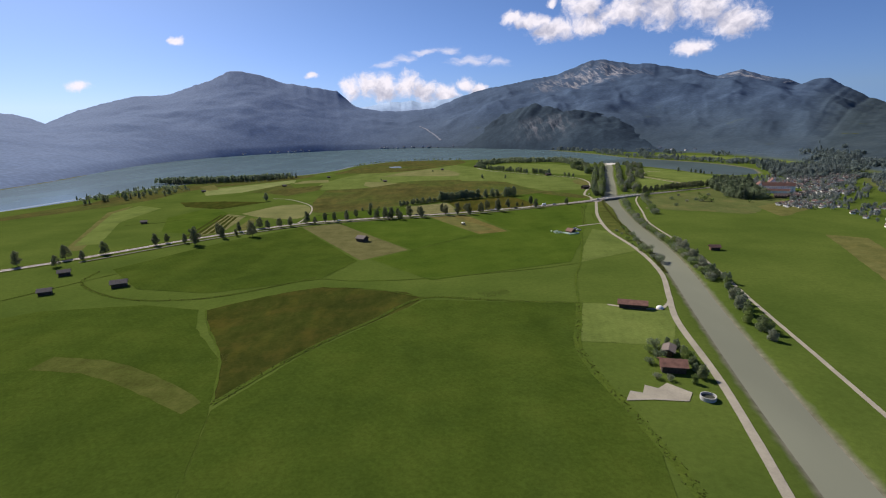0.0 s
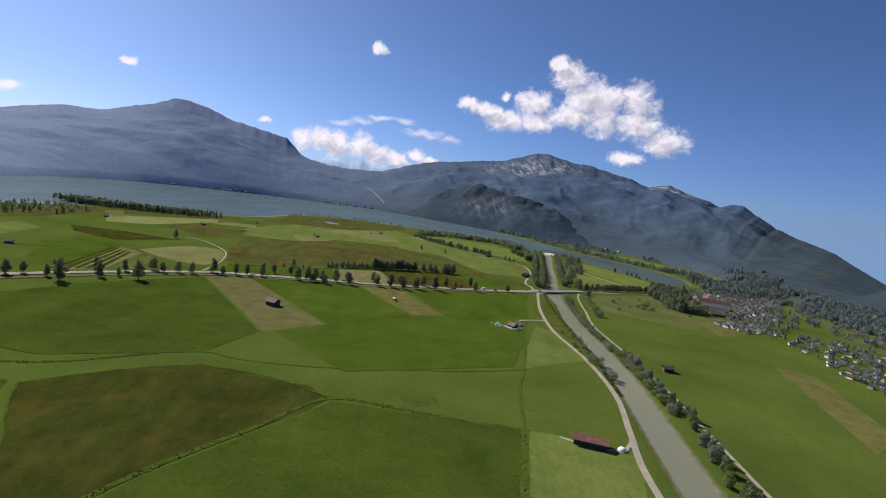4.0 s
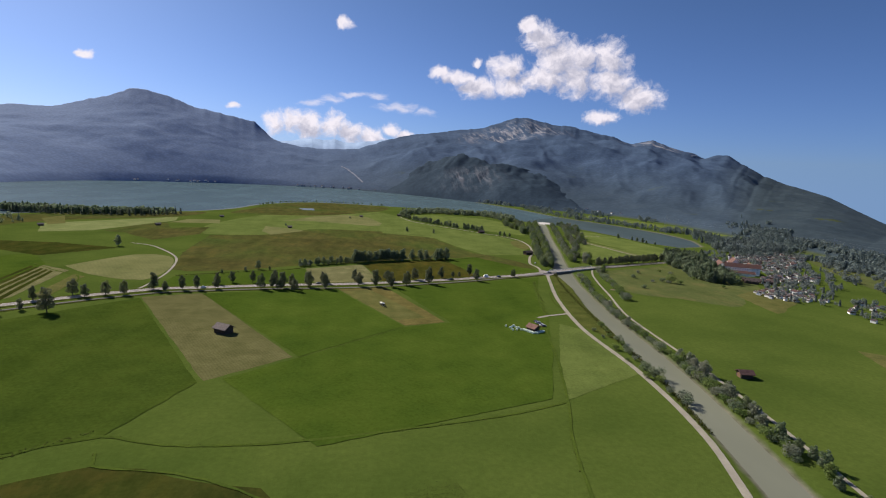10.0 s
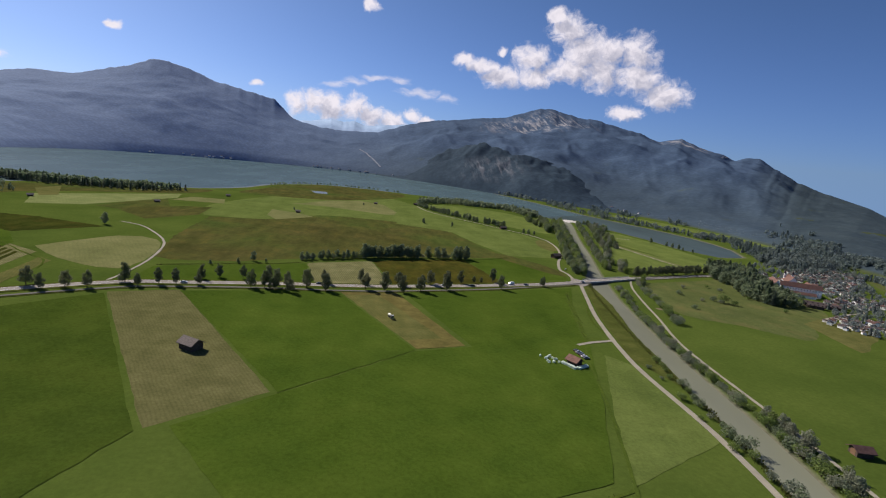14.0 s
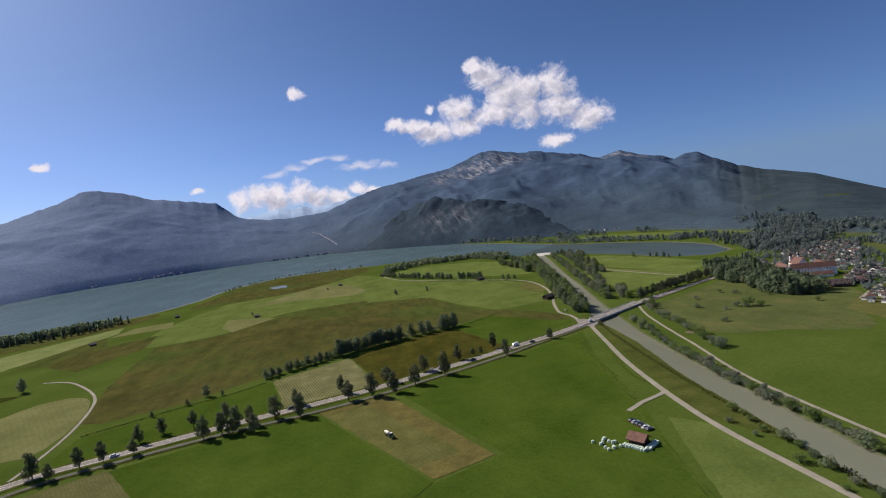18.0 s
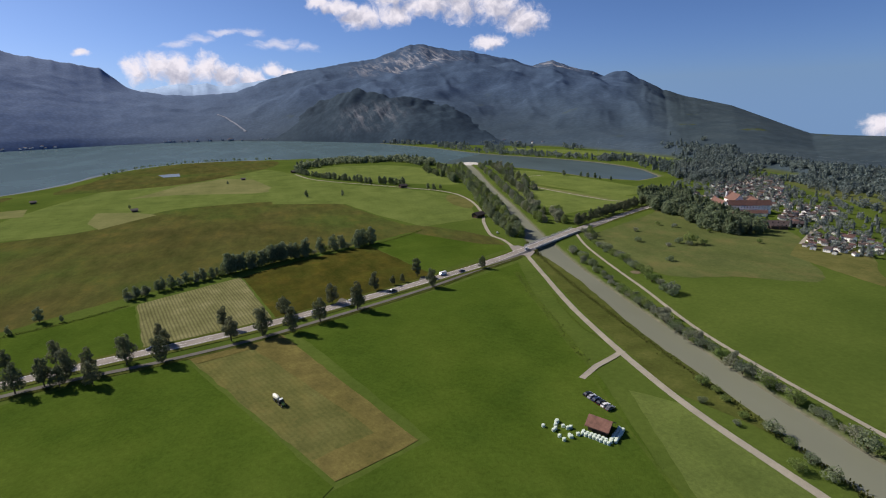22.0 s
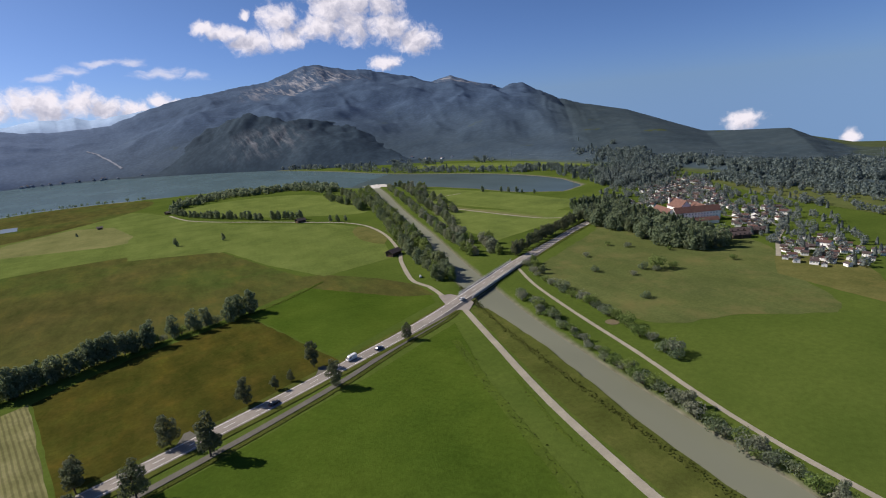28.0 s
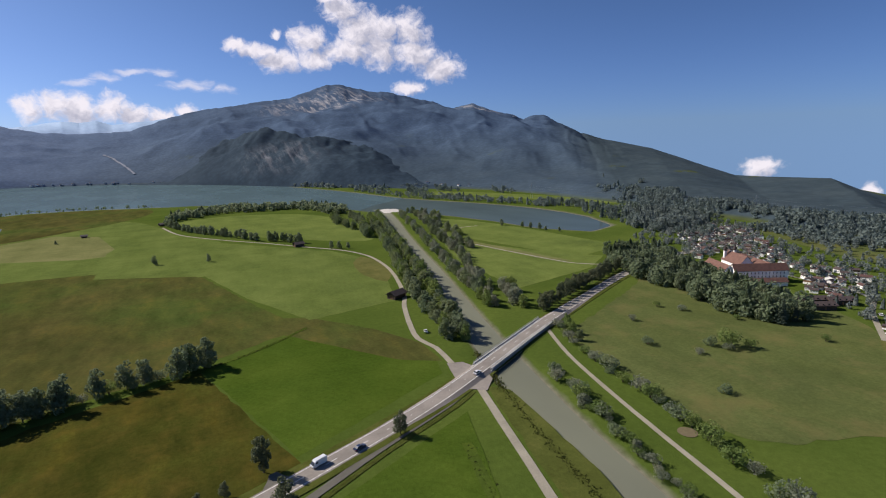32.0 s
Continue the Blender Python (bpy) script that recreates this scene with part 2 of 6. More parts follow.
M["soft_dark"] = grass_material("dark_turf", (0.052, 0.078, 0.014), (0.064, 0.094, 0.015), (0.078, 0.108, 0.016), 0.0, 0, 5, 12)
M["mown"] = grass_material("mown", (0.088, 0.088, 0.032), (0.110, 0.108, 0.041), (0.138, 0.132, 0.054), 0.25, -30, 2.4, 16)
M["hay"] = grass_material("hay", (0.118, 0.118, 0.048), (0.150, 0.147, 0.062), (0.205, 0.195, 0.092), 0.85, -14, 2.6, 14)
M["stubble"] = grass_material("stubble", (0.088, 0.094, 0.028), (0.110, 0.112, 0.035), (0.134, 0.132, 0.044), 0.2, -22, 3.0, 20, (0.140, 0.122, 0.040))
M["cut_edge"] = grass_material("cut_edge", (0.1008, 0.0897, 0.0299), (0.1254, 0.1081, 0.0345), (0.1546, 0.1334, 0.0414), 0.1, -22, 2.0, 9)
M["rough_grass"] = grass_material("rough_grass", (0.054, 0.064, 0.015), (0.070, 0.083, 0.019), (0.094, 0.102, 0.026), 0.0, 0, 5, 12)


def ground_material():
    m = Mat("ground_grass", 1.0, spec=0.0)
    base = m.ramp(m.noise(70, 6, 0.6), [(0.3, (0.052, 0.080, 0.0145)), (0.48, (0.067, 0.097, 0.018)), (0.7, (0.086, 0.116, 0.023))])
    fine = m.ramp(m.noise(2.5, 6, 0.75), [(0.25, (0.6,) * 3), (0.75, (1.35,) * 3)])
    col = m.mix(base, fine, 0.55, "MULTIPLY")
    pos = m.node("SeparateXYZ")
    m.link(m.place(), pos.inputs[0])
    bank = m.node("MapRange")
    bank.inputs["From Min"].default_value, bank.inputs["From Max"].default_value = -0.9, -0.25
    m.link(pos.outputs["Z"], bank.inputs["Value"])
    silt = m.ramp(m.noise(4, 4), [(0.3, (0.10, 0.095, 0.065)), (0.7, (0.2, 0.19, 0.14))])
    m.color(m.mix(silt, col, bank.outputs[0])).bump(m.noise(1.0, 5, 0.7), 0.6, 0.3)
    return m.mat


M["ground"] = ground_material()


def water_material(name, color, rough, ripple, shine):
    m = Mat(name, 0.9, spec=0.0)
    m.color(m.ramp(m.noise(90, 4, 0.55, stretch=(1, 0.4, 1)), [(0.3, tuple(c * 0.85 for c in color)), (0.7, tuple(c * 1.15 for c in color))]))
    m.bump(m.noise(ripple, 5, 0.65), 0.03, 0.05)
    gloss = m.node("BsdfGlossy")
    gloss.inputs["Roughness"].default_value = rough
    mixer = m.node("MixShader")
    mixer.inputs[0].default_value = shine
    m.link(m.bsdf.outputs[0], mixer.inputs[1])
    m.link(gloss.outputs[0], mixer.inputs[2])
    m.link(mixer.outputs[0], m.tree.nodes["Material Output"].inputs["Surface"])
    return m.mat


M["lake"] = water_material("lake_water", (0.084, 0.134, 0.146), 0.10, 3.0, 0.32)
M["shallow"] = water_material("shallow_water", (0.17, 0.20, 0.21), 0.12, 2.0, 0.32)
# Darker, duller copy of the lake water, standing for the mountain's dark reflection.
M["inlet"] = water_material("inlet_water", (0.062, 0.088, 0.088), 0.12, 2.0, 0.14)
M["river"] = water_material("river_water", (0.170, 0.176, 0.124), 0.3, 1.6, 0.04)


def asphalt_material(name, tone):
    m = Mat(name, 0.95, spec=0.05)
    base = m.ramp(m.noise(9, 6, 0.65), [(0.3, tuple(c * 0.82 for c in tone)), (0.7, tuple(c * 1.15 for c in tone))])
    m.color(m.mix(base, m.ramp(m.noise(0.5, 4, 0.8), [(0.3, (0.8,) * 3), (0.7, (1.2,) * 3)]), 0.6, "MULTIPLY"))
    m.bump(m.noise(0.15, 3), 0.3, 0.02)
    return m.mat


M["asphalt"] = asphalt_material("asphalt", (0.25, 0.224, 0.194))
M["gravel"] = asphalt_material("gravel", (0.29, 0.265, 0.205))
M["bike"] = asphalt_material("path_asphalt", (0.125, 0.118, 0.098))
M["concrete"] = asphalt_material("concrete", (0.42, 0.41, 0.38))


def plain(name, color, rough=0.7, metal=0.0, vary=0.15, size=1.2, spec=0.3):
    m = Mat(name, rough, metal, spec)
    m.color(m.ramp(m.noise(size, 5, 0.65), [(0.3, tuple(max(c * (1 - vary), 0) for c in color)), (0.7, tuple(min(c * (1 + vary), 1) for c in color))]))
    return m.mat


M["paint"] = plain("road_paint", (0.75, 0.75, 0.72), 0.6)
M["bark"] = plain("bark", (0.09, 0.07, 0.05), 0.95, vary=0.35, size=0.4)


def leaf_material(name, dark, light):
    """Foliage: tone differs from leaf to leaf and from plant to plant, and some light passes through."""
    m = Mat(name, 0.75, spec=0.2)
    isle = m.node("NewGeometry").outputs["Random Per Island"]
    who = m.node("ObjectInfo").outputs["Random"]
    a = m.ramp(isle, [(0.0, dark), (1.0, light)])
    b = m.ramp(who, [(0.0, (0.8, 0.85, 0.8)), (1.0, (1.2, 1.12, 1.1))])
    col = m.mix(a, b, 1.0, "MULTIPLY")
    m.color(col)
    back = m.node("BsdfTranslucent")
    m.link(col, back.inputs["Color"])
    mixer = m.node("MixShader")
    mixer.inputs[0].default_value = 0.46
    m.link(m.bsdf.outputs[0], mixer.inputs[1])
    m.link(back.outputs[0], mixer.inputs[2])
    m.link(mixer.outputs[0], m.tree.nodes["Material Output"].inputs["Surface"])
    return m.mat


M["leaf"] = leaf_material("leaf", (0.138, 0.182, 0.104), (0.20, 0.245, 0.14))
M["bank_leaf"] = leaf_material("bank_leaf", (0.135, 0.175, 0.080), (0.21, 0.25, 0.125))
M["leaf_light"] = leaf_material("leaf_light", (0.135, 0.195, 0.052), (0.20, 0.26, 0.078))
M["leaf_grey"] = leaf_material("leaf_grey", (0.185, 0.210, 0.145), (0.265, 0.285, 0.20))
# Leaf colour for distant woods, lightened and blued to stand for haze.
M["far_haze_leaf"] = leaf_material("far_haze_leaf", (0.140, 0.178, 0.170), (0.198, 0.238, 0.215))
M["roadside"] = leaf_material("roadside_leaf", (0.100, 0.118, 0.066), (0.160, 0.180, 0.100))
M["needle"] = leaf_material("needle", (0.080, 0.112, 0.078), (0.128, 0.168, 0.112))


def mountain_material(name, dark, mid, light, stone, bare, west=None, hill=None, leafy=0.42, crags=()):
    """Wooded slopes, darker low down, with paler clearings and bare stone high up; air haze is put into the base
    colours.
    """
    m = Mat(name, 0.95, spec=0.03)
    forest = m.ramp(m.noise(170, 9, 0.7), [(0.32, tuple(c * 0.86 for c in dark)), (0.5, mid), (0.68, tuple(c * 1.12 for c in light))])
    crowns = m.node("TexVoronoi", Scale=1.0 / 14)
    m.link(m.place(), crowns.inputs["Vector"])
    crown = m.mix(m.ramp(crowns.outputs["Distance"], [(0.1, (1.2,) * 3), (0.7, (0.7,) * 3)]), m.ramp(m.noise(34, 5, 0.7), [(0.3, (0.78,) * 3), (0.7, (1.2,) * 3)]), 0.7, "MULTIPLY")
    pos = m.node("SeparateXYZ")
    m.link(m.place(), pos.inputs[0])
    if hill:
        slant = m.node("Math")
        slant.operation = "MULTIPLY_ADD"
        slant.inputs[1].default_value = -0.9
        m.link(pos.outputs["Y"], slant.inputs[0])
        m.link(pos.outputs["X"], slant.inputs[2])
        near = m.node("MapRange")
        near.inputs["From Min"].default_value, near.inputs["From Max"].default_value = -520.0, -190.0
        m.link(slant.outputs[0], near.inputs["Value"])
        lower = m.node("MapRange")
        lower.inputs["From Min"].default_value, lower.inputs["From Max"].default_value = 210.0, 40.0
        lower.inputs["To Max"].default_value = 0.7
        m.link(pos.outputs["Z"], lower.inputs["Value"])
        belt = m.node("Math")
        belt.operation = "MAXIMUM"
        m.link(near.outputs[0], belt.inputs[0])
        m.link(lower.outputs[0], belt.inputs[1])
        wooded = m.ramp(m.noise(90, 7, 0.65), [(0.35, hill[0]), (0.65, hill[1])])
        glade = m.ramp(m.noise(120, 5, 0.6), [(0.665, (0, 0, 0)), (0.70, (1, 1, 1))])
        low = m.node("MapRange")
        low.inputs["From Min"].default_value, low.inputs["From Max"].default_value = 5.0, 2.0
        m.link(pos.outputs["Z"], low.inputs["Value"])
        either = m.node("Math")
        either.operation = "MAXIMUM"
        m.link(glade, either.inputs[0])
        m.link(low.outputs[0], either.inputs[1])
        wooded = m.mix(wooded, hill[2], either.outputs[0])
        forest = m.mix(forest, wooded, belt.outputs[0])
    rock = m.ramp(m.noise(16, 7, 0.75, stretch=(1.3, 0.2, 0.2)), [(0.3, tuple(c * 0.5 for c in stone)), (0.7, stone)])
    high = m.node("MapRange")
    high.inputs["From Min"].default_value, high.inputs["From Max"].default_value = bare
    m.link(pos.outputs["Z"], high.inputs["Value"])
    faces = (0.0, 0.0, 0.0)
    for x, y, z, reach in crags:
        off = m.node("VectorMath")
        off.operation = "DISTANCE"
        off.inputs[1].default_value = (x, y, z)
        m.link(m.place(), off.inputs[0])
        fade = m.node("MapRange")
        fade.inputs["From Min"].default_value, fade.inputs["From Max"].default_value = reach, reach * 0.45
        m.link(off.outputs["Value"], fade.inputs["Value"])
        faces = m.mix(faces, fade.outputs[0], 1.0, "ADD")
    streak = m.ramp(m.noise(38, 8, 0.72, stretch=(1.5, 0.2, 0.26)), [(0.48, (0.0,) * 3), (0.62, (0.9,) * 3)])
    patch = m.mix(faces, streak, 1.0, "MULTIPLY")
    mask = m.node("Math")
    mask.operation = "MULTIPLY"
    m.link(high.outputs[0], mask.inputs[0])
    m.link(patch, mask.inputs[1])
    col = m.mix(forest, rock, mask.outputs[0])
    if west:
        # Western slopes blend to a paler blue that stands for thicker haze.
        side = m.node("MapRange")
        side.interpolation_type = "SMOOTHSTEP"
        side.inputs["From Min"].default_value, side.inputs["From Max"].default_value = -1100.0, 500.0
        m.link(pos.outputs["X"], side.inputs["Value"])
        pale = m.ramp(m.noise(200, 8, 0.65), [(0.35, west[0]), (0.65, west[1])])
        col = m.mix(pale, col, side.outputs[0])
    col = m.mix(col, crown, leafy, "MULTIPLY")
    m.color(col)
    m.bump(m.noise(38, 7, 0.72), 0.12, 5.0)
    return m.mat


# Blue in these forest colours is painted air haze.
M["mountain"] = mountain_material("hazed_wooded_mountain", (0.052, 0.083, 0.134), (0.058, 0.091, 0.144), (0.066, 0.100, 0.154), (0.50, 0.48, 0.48), (230.0, 330.0), ((0.128, 0.185, 0.292), (0.145, 0.203, 0.310)), ((0.038, 0.056, 0.066), (0.052, 0.072, 0.080), (0.060, 0.075, 0.030)), 0.42, ((1030, 3660, 380, 430), (1920, 3363, 350, 280)))
# The cliff's dark forest colour is also blued for air haze.
M["knoll"] = mountain_material("hazed_wooded_cliff", (0.026, 0.043, 0.062), (0.032, 0.051, 0.070), (0.041, 0.061, 0.080), (0.20, 0.21, 0.23), (30.0, 90.0), crags=((400, 2330, 120, 240),))
# The ridge's pale blue is distance haze put into the colour.
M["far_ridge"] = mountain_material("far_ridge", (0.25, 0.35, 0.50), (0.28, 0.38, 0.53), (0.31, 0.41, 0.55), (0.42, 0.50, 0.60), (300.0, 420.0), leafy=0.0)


# ---- mesh helpers ----
from mathutils.geometry import delaunay_2d_cdt


def mesh_of(name, verts, faces, material=None, smooth=False):
    me = bpy.data.meshes.new(name)
    me.from_pydata(verts, [], faces)
    if material:
        me.materials.append(material)
    if smooth:
        me.polygons.foreach_set("use_smooth", [True] * len(me.polygons))
    return me


def part(name, bm, material, parent=None, label=""):
    """Link a bmesh as one mesh object under a thing or a part."""
    me = bpy.data.meshes.new(name)
    bm.to_mesh(me)
    bm.free()
    me.materials.append(material)
    ob = new(name, me)
    ob.parent = parent
    return tagged(ob, label)


def sheet(name, pts, material, z, label, category="field"):
    """A flat outlined piece of ground."""
    n = len(pts)
    flat_pts, _, tris = delaunay_2d_cdt([Vector(p) for p in pts], [], [list(range(n))], 1, 1e-4)[:3]
    tris = [t for t in tris if len(t) == 3]
    faces = []
    for i, j, k in tris:
        up_side = (flat_pts[j] - flat_pts[i]).cross(flat_pts[k] - flat_pts[i]) > 0
        faces.append((i, j, k) if up_side else (i, k, j))
    ob = new(name, mesh_of(name, [(p.x, p.y, z) for p in flat_pts], faces, material))
    return tagged(ob, label, category, kind="structure")


def smooth_line(pts, step=8.0):
    """Points every step metres along a Catmull-Rom curve through pts."""
    out = []
    n = len(pts)
    for i in range(n - 1):
        p0, p1, p2, p3 = (Vector(pts[max(i - 1, 0)]), Vector(pts[i]), Vector(pts[i + 1]), Vector(pts[min(i + 2, n - 1)]))
        k = max(1, int((p2 - p1).length / step))
        for j in range(k):
            u = j / k
            out.append(0.5 * (2 * p1 + (p2 - p0) * u + (2 * p0 - 5 * p1 + 4 * p2 - p3) * u * u + (3 * p1 - p0 - 3 * p2 + p3) * u ** 3))
    out.append(Vector(pts[-1]))
    return out


def offset(line, d):
    """The line moved d metres to its right."""
    out = []
    for i, p in enumerate(line):
        a, b = line[max(i - 1, 0)], line[min(i + 1, len(line) - 1)]
        t = (b - a).normalized()
        out.append(Vector((p.x + t.y * d, p.y - t.x * d)))
    return out


def ribbon(name, line, left, right, z, material, label, category, crown=0.0, skirt=0.0, zs=None, wobble=0.0):
    """A strip along a line, from left to right metres off it, with sloping shoulders when skirt is given."""
    rows, faces = [], []
    offs = [left - skirt, left, right, right + skirt] if skirt else [left, right]
    rng = random.Random(name)
    lines = [offset(line, d) for d in offs]
    for i in range(len(line)):
        h = zs[i] if zs else z
        for k, l in enumerate(lines):
            edge = skirt and k in (0, len(lines) - 1)
            w = rng.uniform(-wobble, wobble) if wobble else 0
            rows.append((l[i].x + w, l[i].y + w, -0.3 if edge else h))
    m = len(offs)
    for i in range(len(line) - 1):
        for k in range(m - 1):
            faces.append((i * m + k, i * m + k + 1, (i + 1) * m + k + 1, (i + 1) * m + k))
    ob = new(name, mesh_of(name, rows, faces, material))
    return tagged(ob, label, category, kind="structure")


# ---- plan ----
ROAD = [(-560, 250), (-450, 310), (-330, 405), (-240, 500), (-160, 562), (-117, 576), (-60, 590), (0, 601), (40, 612), (80, 625), (125, 641), (175, 660), (207, 675), (265, 706), (330, 737), (400, 768), (470, 790), (540, 800)]
RIVER = [(60, -60), (95, 60), (120, 170), (142, 260), (160, 330), (175, 400), (186, 480), (199, 558), (213.5, 630), (232, 695), (256, 770), (285, 860), (315, 960), (350, 1070), (390, 1190), (425, 1310), (440, 1400)]
TRACK = [(34, -60), (74, 60), (104, 170), (118, 243), (131, 283), (147, 333), (156, 400), (158, 475), (172, 555), (190, 620), (204, 668)]
LAKE = [(-1100, 300), (-900, 480), (-650, 750), (-600, 1000), (-500, 1150), (-340, 1250), (-275, 1380), (-245, 1550), (-125, 1710), (90, 1670), (230, 1620), (350, 1520), (400, 1330), (440, 1290), (486, 1185), (505, 1090), (512, 1000), (545, 945), (600, 965), (640, 1050), (652, 1180), (625, 1320), (560, 1520), (520, 1850), (420, 2300), (290, 2600), (45, 2900), (-200, 3000), (-470, 3000), (-820, 2850), (-1080, 2600), (-1180, 2200), (-1100, 1700), (-1000, 1400), (-950, 1000), (-1050, 700), (-1300, 450)]
river_line = smooth_line(RIVER, 10)
road_line = smooth_line(ROAD, 6)
track_line = smooth_line(TRACK, 8)


def segment_distance(x, y, line):
    best = np.full(x.shape, 1e9)
    for a, b in zip(line, line[1:]):
        ax, ay, bx, by = a[0], a[1], b[0], b[1]
        dx, dy = bx - ax, by - ay
        u = np.clip(((x - ax) * dx + (y - ay) * dy) / (dx * dx + dy * dy + 1e-9), 0, 1)
        best = np.minimum(best, np.hypot(x - ax - u * dx, y - ay - u * dy))
    return best


def inside(x, y, poly):
    res = np.zeros(x.shape, bool)
    for (ax, ay), (bx, by) in zip(poly, poly[1:] + poly[:1]):
        cross = ((ay > y) != (by > y)) & (x < (bx - ax) * (y - ay) / (by - ay + 1e-12) + ax)
        res ^= cross
    return res


lake_line = [tuple(p) for p in smooth_line(LAKE + LAKE[:1], 60)]
RIVER_HALF = 8.6


def ground_height(x, y):
    """0 on the plain, sinking under the river and the lake."""
    d = segment_distance(x, y, river_line[::2]) - np.interp(y, [300, 560, 650, 760], [7.2, 8.0, RIVER_HALF, 7.2])
    dl = segment_distance(x, y, lake_line)
    dl = np.where(inside(x, y, lake_line), -dl, dl)
    hr = np.clip(d / 4.0, -1, 1) * 1.1 - 1.1
    hl = np.clip(dl / 9.0, -1, 1) * 1.0 - 1.0
    return np.minimum(hr, hl)


def build_ground():
    xs = np.concatenate([[-6000, -3500, -2000], np.arange(-1320, -300, 20), np.arange(-300, 60, 9), np.arange(60, 460, 4.5), np.arange(460, 1000, 12), np.arange(1000, 2600, 60), [3500, 6000]])
    ys = np.concatenate([[-4000, -1500, -500, -200], np.arange(-80, 1450, 9), np.arange(1450, 3100, 22), [3300, 3800, 4600, 6500]])
    gx, gy = np.meshgrid(xs, ys)
    gz = ground_height(gx, gy)
    far = np.hypot(gx - 30, gy - 300)
    east = np.degrees(np.arctan2(gx - 30, gy - 300))
    # Ground behind the eastern hill drops away to fit the camera's skyline.
    gz = np.where((east > 36) & (east < 120) & (far > 1500 - 400 * (east > 60.5)), -np.minimum((far - 1500 + 400 * (east > 60.5)) * 0.28, 900), gz)
    v = np.stack([gx.ravel(), gy.ravel(), gz.ravel()], 1)
    nx, ny = len(xs), len(ys)
    i = np.arange((ny - 1) * (nx - 1))
    r, c = i // (nx - 1), i % (nx - 1)
    a = r * nx + c
    f = np.stack([a, a + 1, a + nx + 1, a + nx], 1)
    me = mesh_of("ground", v.tolist(), f.tolist(), M["ground"], True)
    tagged(new("ground", me), "flat green river plain of meadow and grass", "ground", kind="structure")


build_ground()
ribbon("shallows", [Vector(p) for p in smooth_line(LAKE[2:10], 20)], -11, 2, -0.985, M["shallow"], "pale shallow water along the reedy shore", "water", wobble=2.5)
lake = sheet("lake_water", [(-2400, 200), (900, 900), (1000, 1500), (800, 3300), (-2400, 3300)], M["lake"], -1.0, "calm grey-green lake water before the mountains", "water")
sheet("inlet_water", [(380, 1330), (430, 1270), (470, 1180), (488, 1080), (490, 985), (530, 920), (625, 945), (675, 1050), (685, 1180), (650, 1340), (575, 1540), (450, 1420)], M["inlet"], -0.975, "still green lake inlet, the mountain's dark reflection in its colour", "water")
ribbon("river_water", river_line[:-6], -RIVER_HALF - 4, RIVER_HALF + 4, -0.96, M["river"], "grey-green silty river between grass banks", "water")


# ---- mountains ----
# Crest heights by heading, set to fit the skyline in the camera's view.
RIDGE = [(-100, 200), (-75, 250), (-55, 290), (-42, 265), (-40, 199), (-37, 286), (-34, 343), (-32, 377), (-30, 379), (-28, 410), (-25.4, 478), (-23.4, 540), (-22.3, 550), (-20.6, 532), (-17.5, 462), (-13.7, 423), (-12, 410), (-10, 280), (-7.4, 242), (-3.7, 242), (-1, 256), (1.5, 318), (4.5, 382), (6.8, 408), (11, 452), (12.6, 462), (14.4, 508), (16.4, 552), (17.8, 564), (18.8, 548), (20.7, 519), (22.4, 512), (24, 490), (27.4, 445), (29.4, 390), (30.4, 414), (31.4, 424), (33, 386), (35.4, 338), (36.5, 304), (37.5, 338), (38.6, 330), (39.6, 296), (42, 206), (44.4, 150), (45.6, 130), (48, 86), (50, 26), (52, -33), (54, -90), (56, -100), (60, -108), (61.5, -170), (64, -245), (70, -250), (100, -250)]
FOOT = [(-100, 1400), (-70, 1150), (-54.5, 1165), (-43, 1465), (-38.9, 1755), (-32.5, 2200), (-25.8, 2500), (-18.4, 2630), (-10.5, 2690), (-4.9, 2650), (0.3, 2540), (6.5, 2260), (11, 2040), (17.5, 1800), (24, 1700), (30, 1560), (38, 1310), (46, 1030), (52, 920), (55, 840), (58, 760), (70, 680), (100, 640)]
CREST = [(-100, 3600), (-45, 3700), (-30, 3900), (38, 3900), (44, 3000), (50, 2100), (56, 1600), (60, 1500), (64, 1200), (70, 1080), (100, 1100)]
CENTRE = Vector((30, 300))


def lerp(table, a):
    return float(np.interp(a, [p[0] for p in table], [p[1] for p in table]))


def foot_at(az):
    return sum(lerp(FOOT, az + k) for k in (-4, -2, 0, 2, 4)) / 5


def ridge_at(az):
    """The crest line with its small crags."""
    rough = 9 * min(1.0, max(0.0, (46 - az) / 4))
    return lerp(RIDGE, az) + rough * noise.fractal(Vector((az * 0.9, 0.4, 2.7)), 0.8, 2.1, 4)


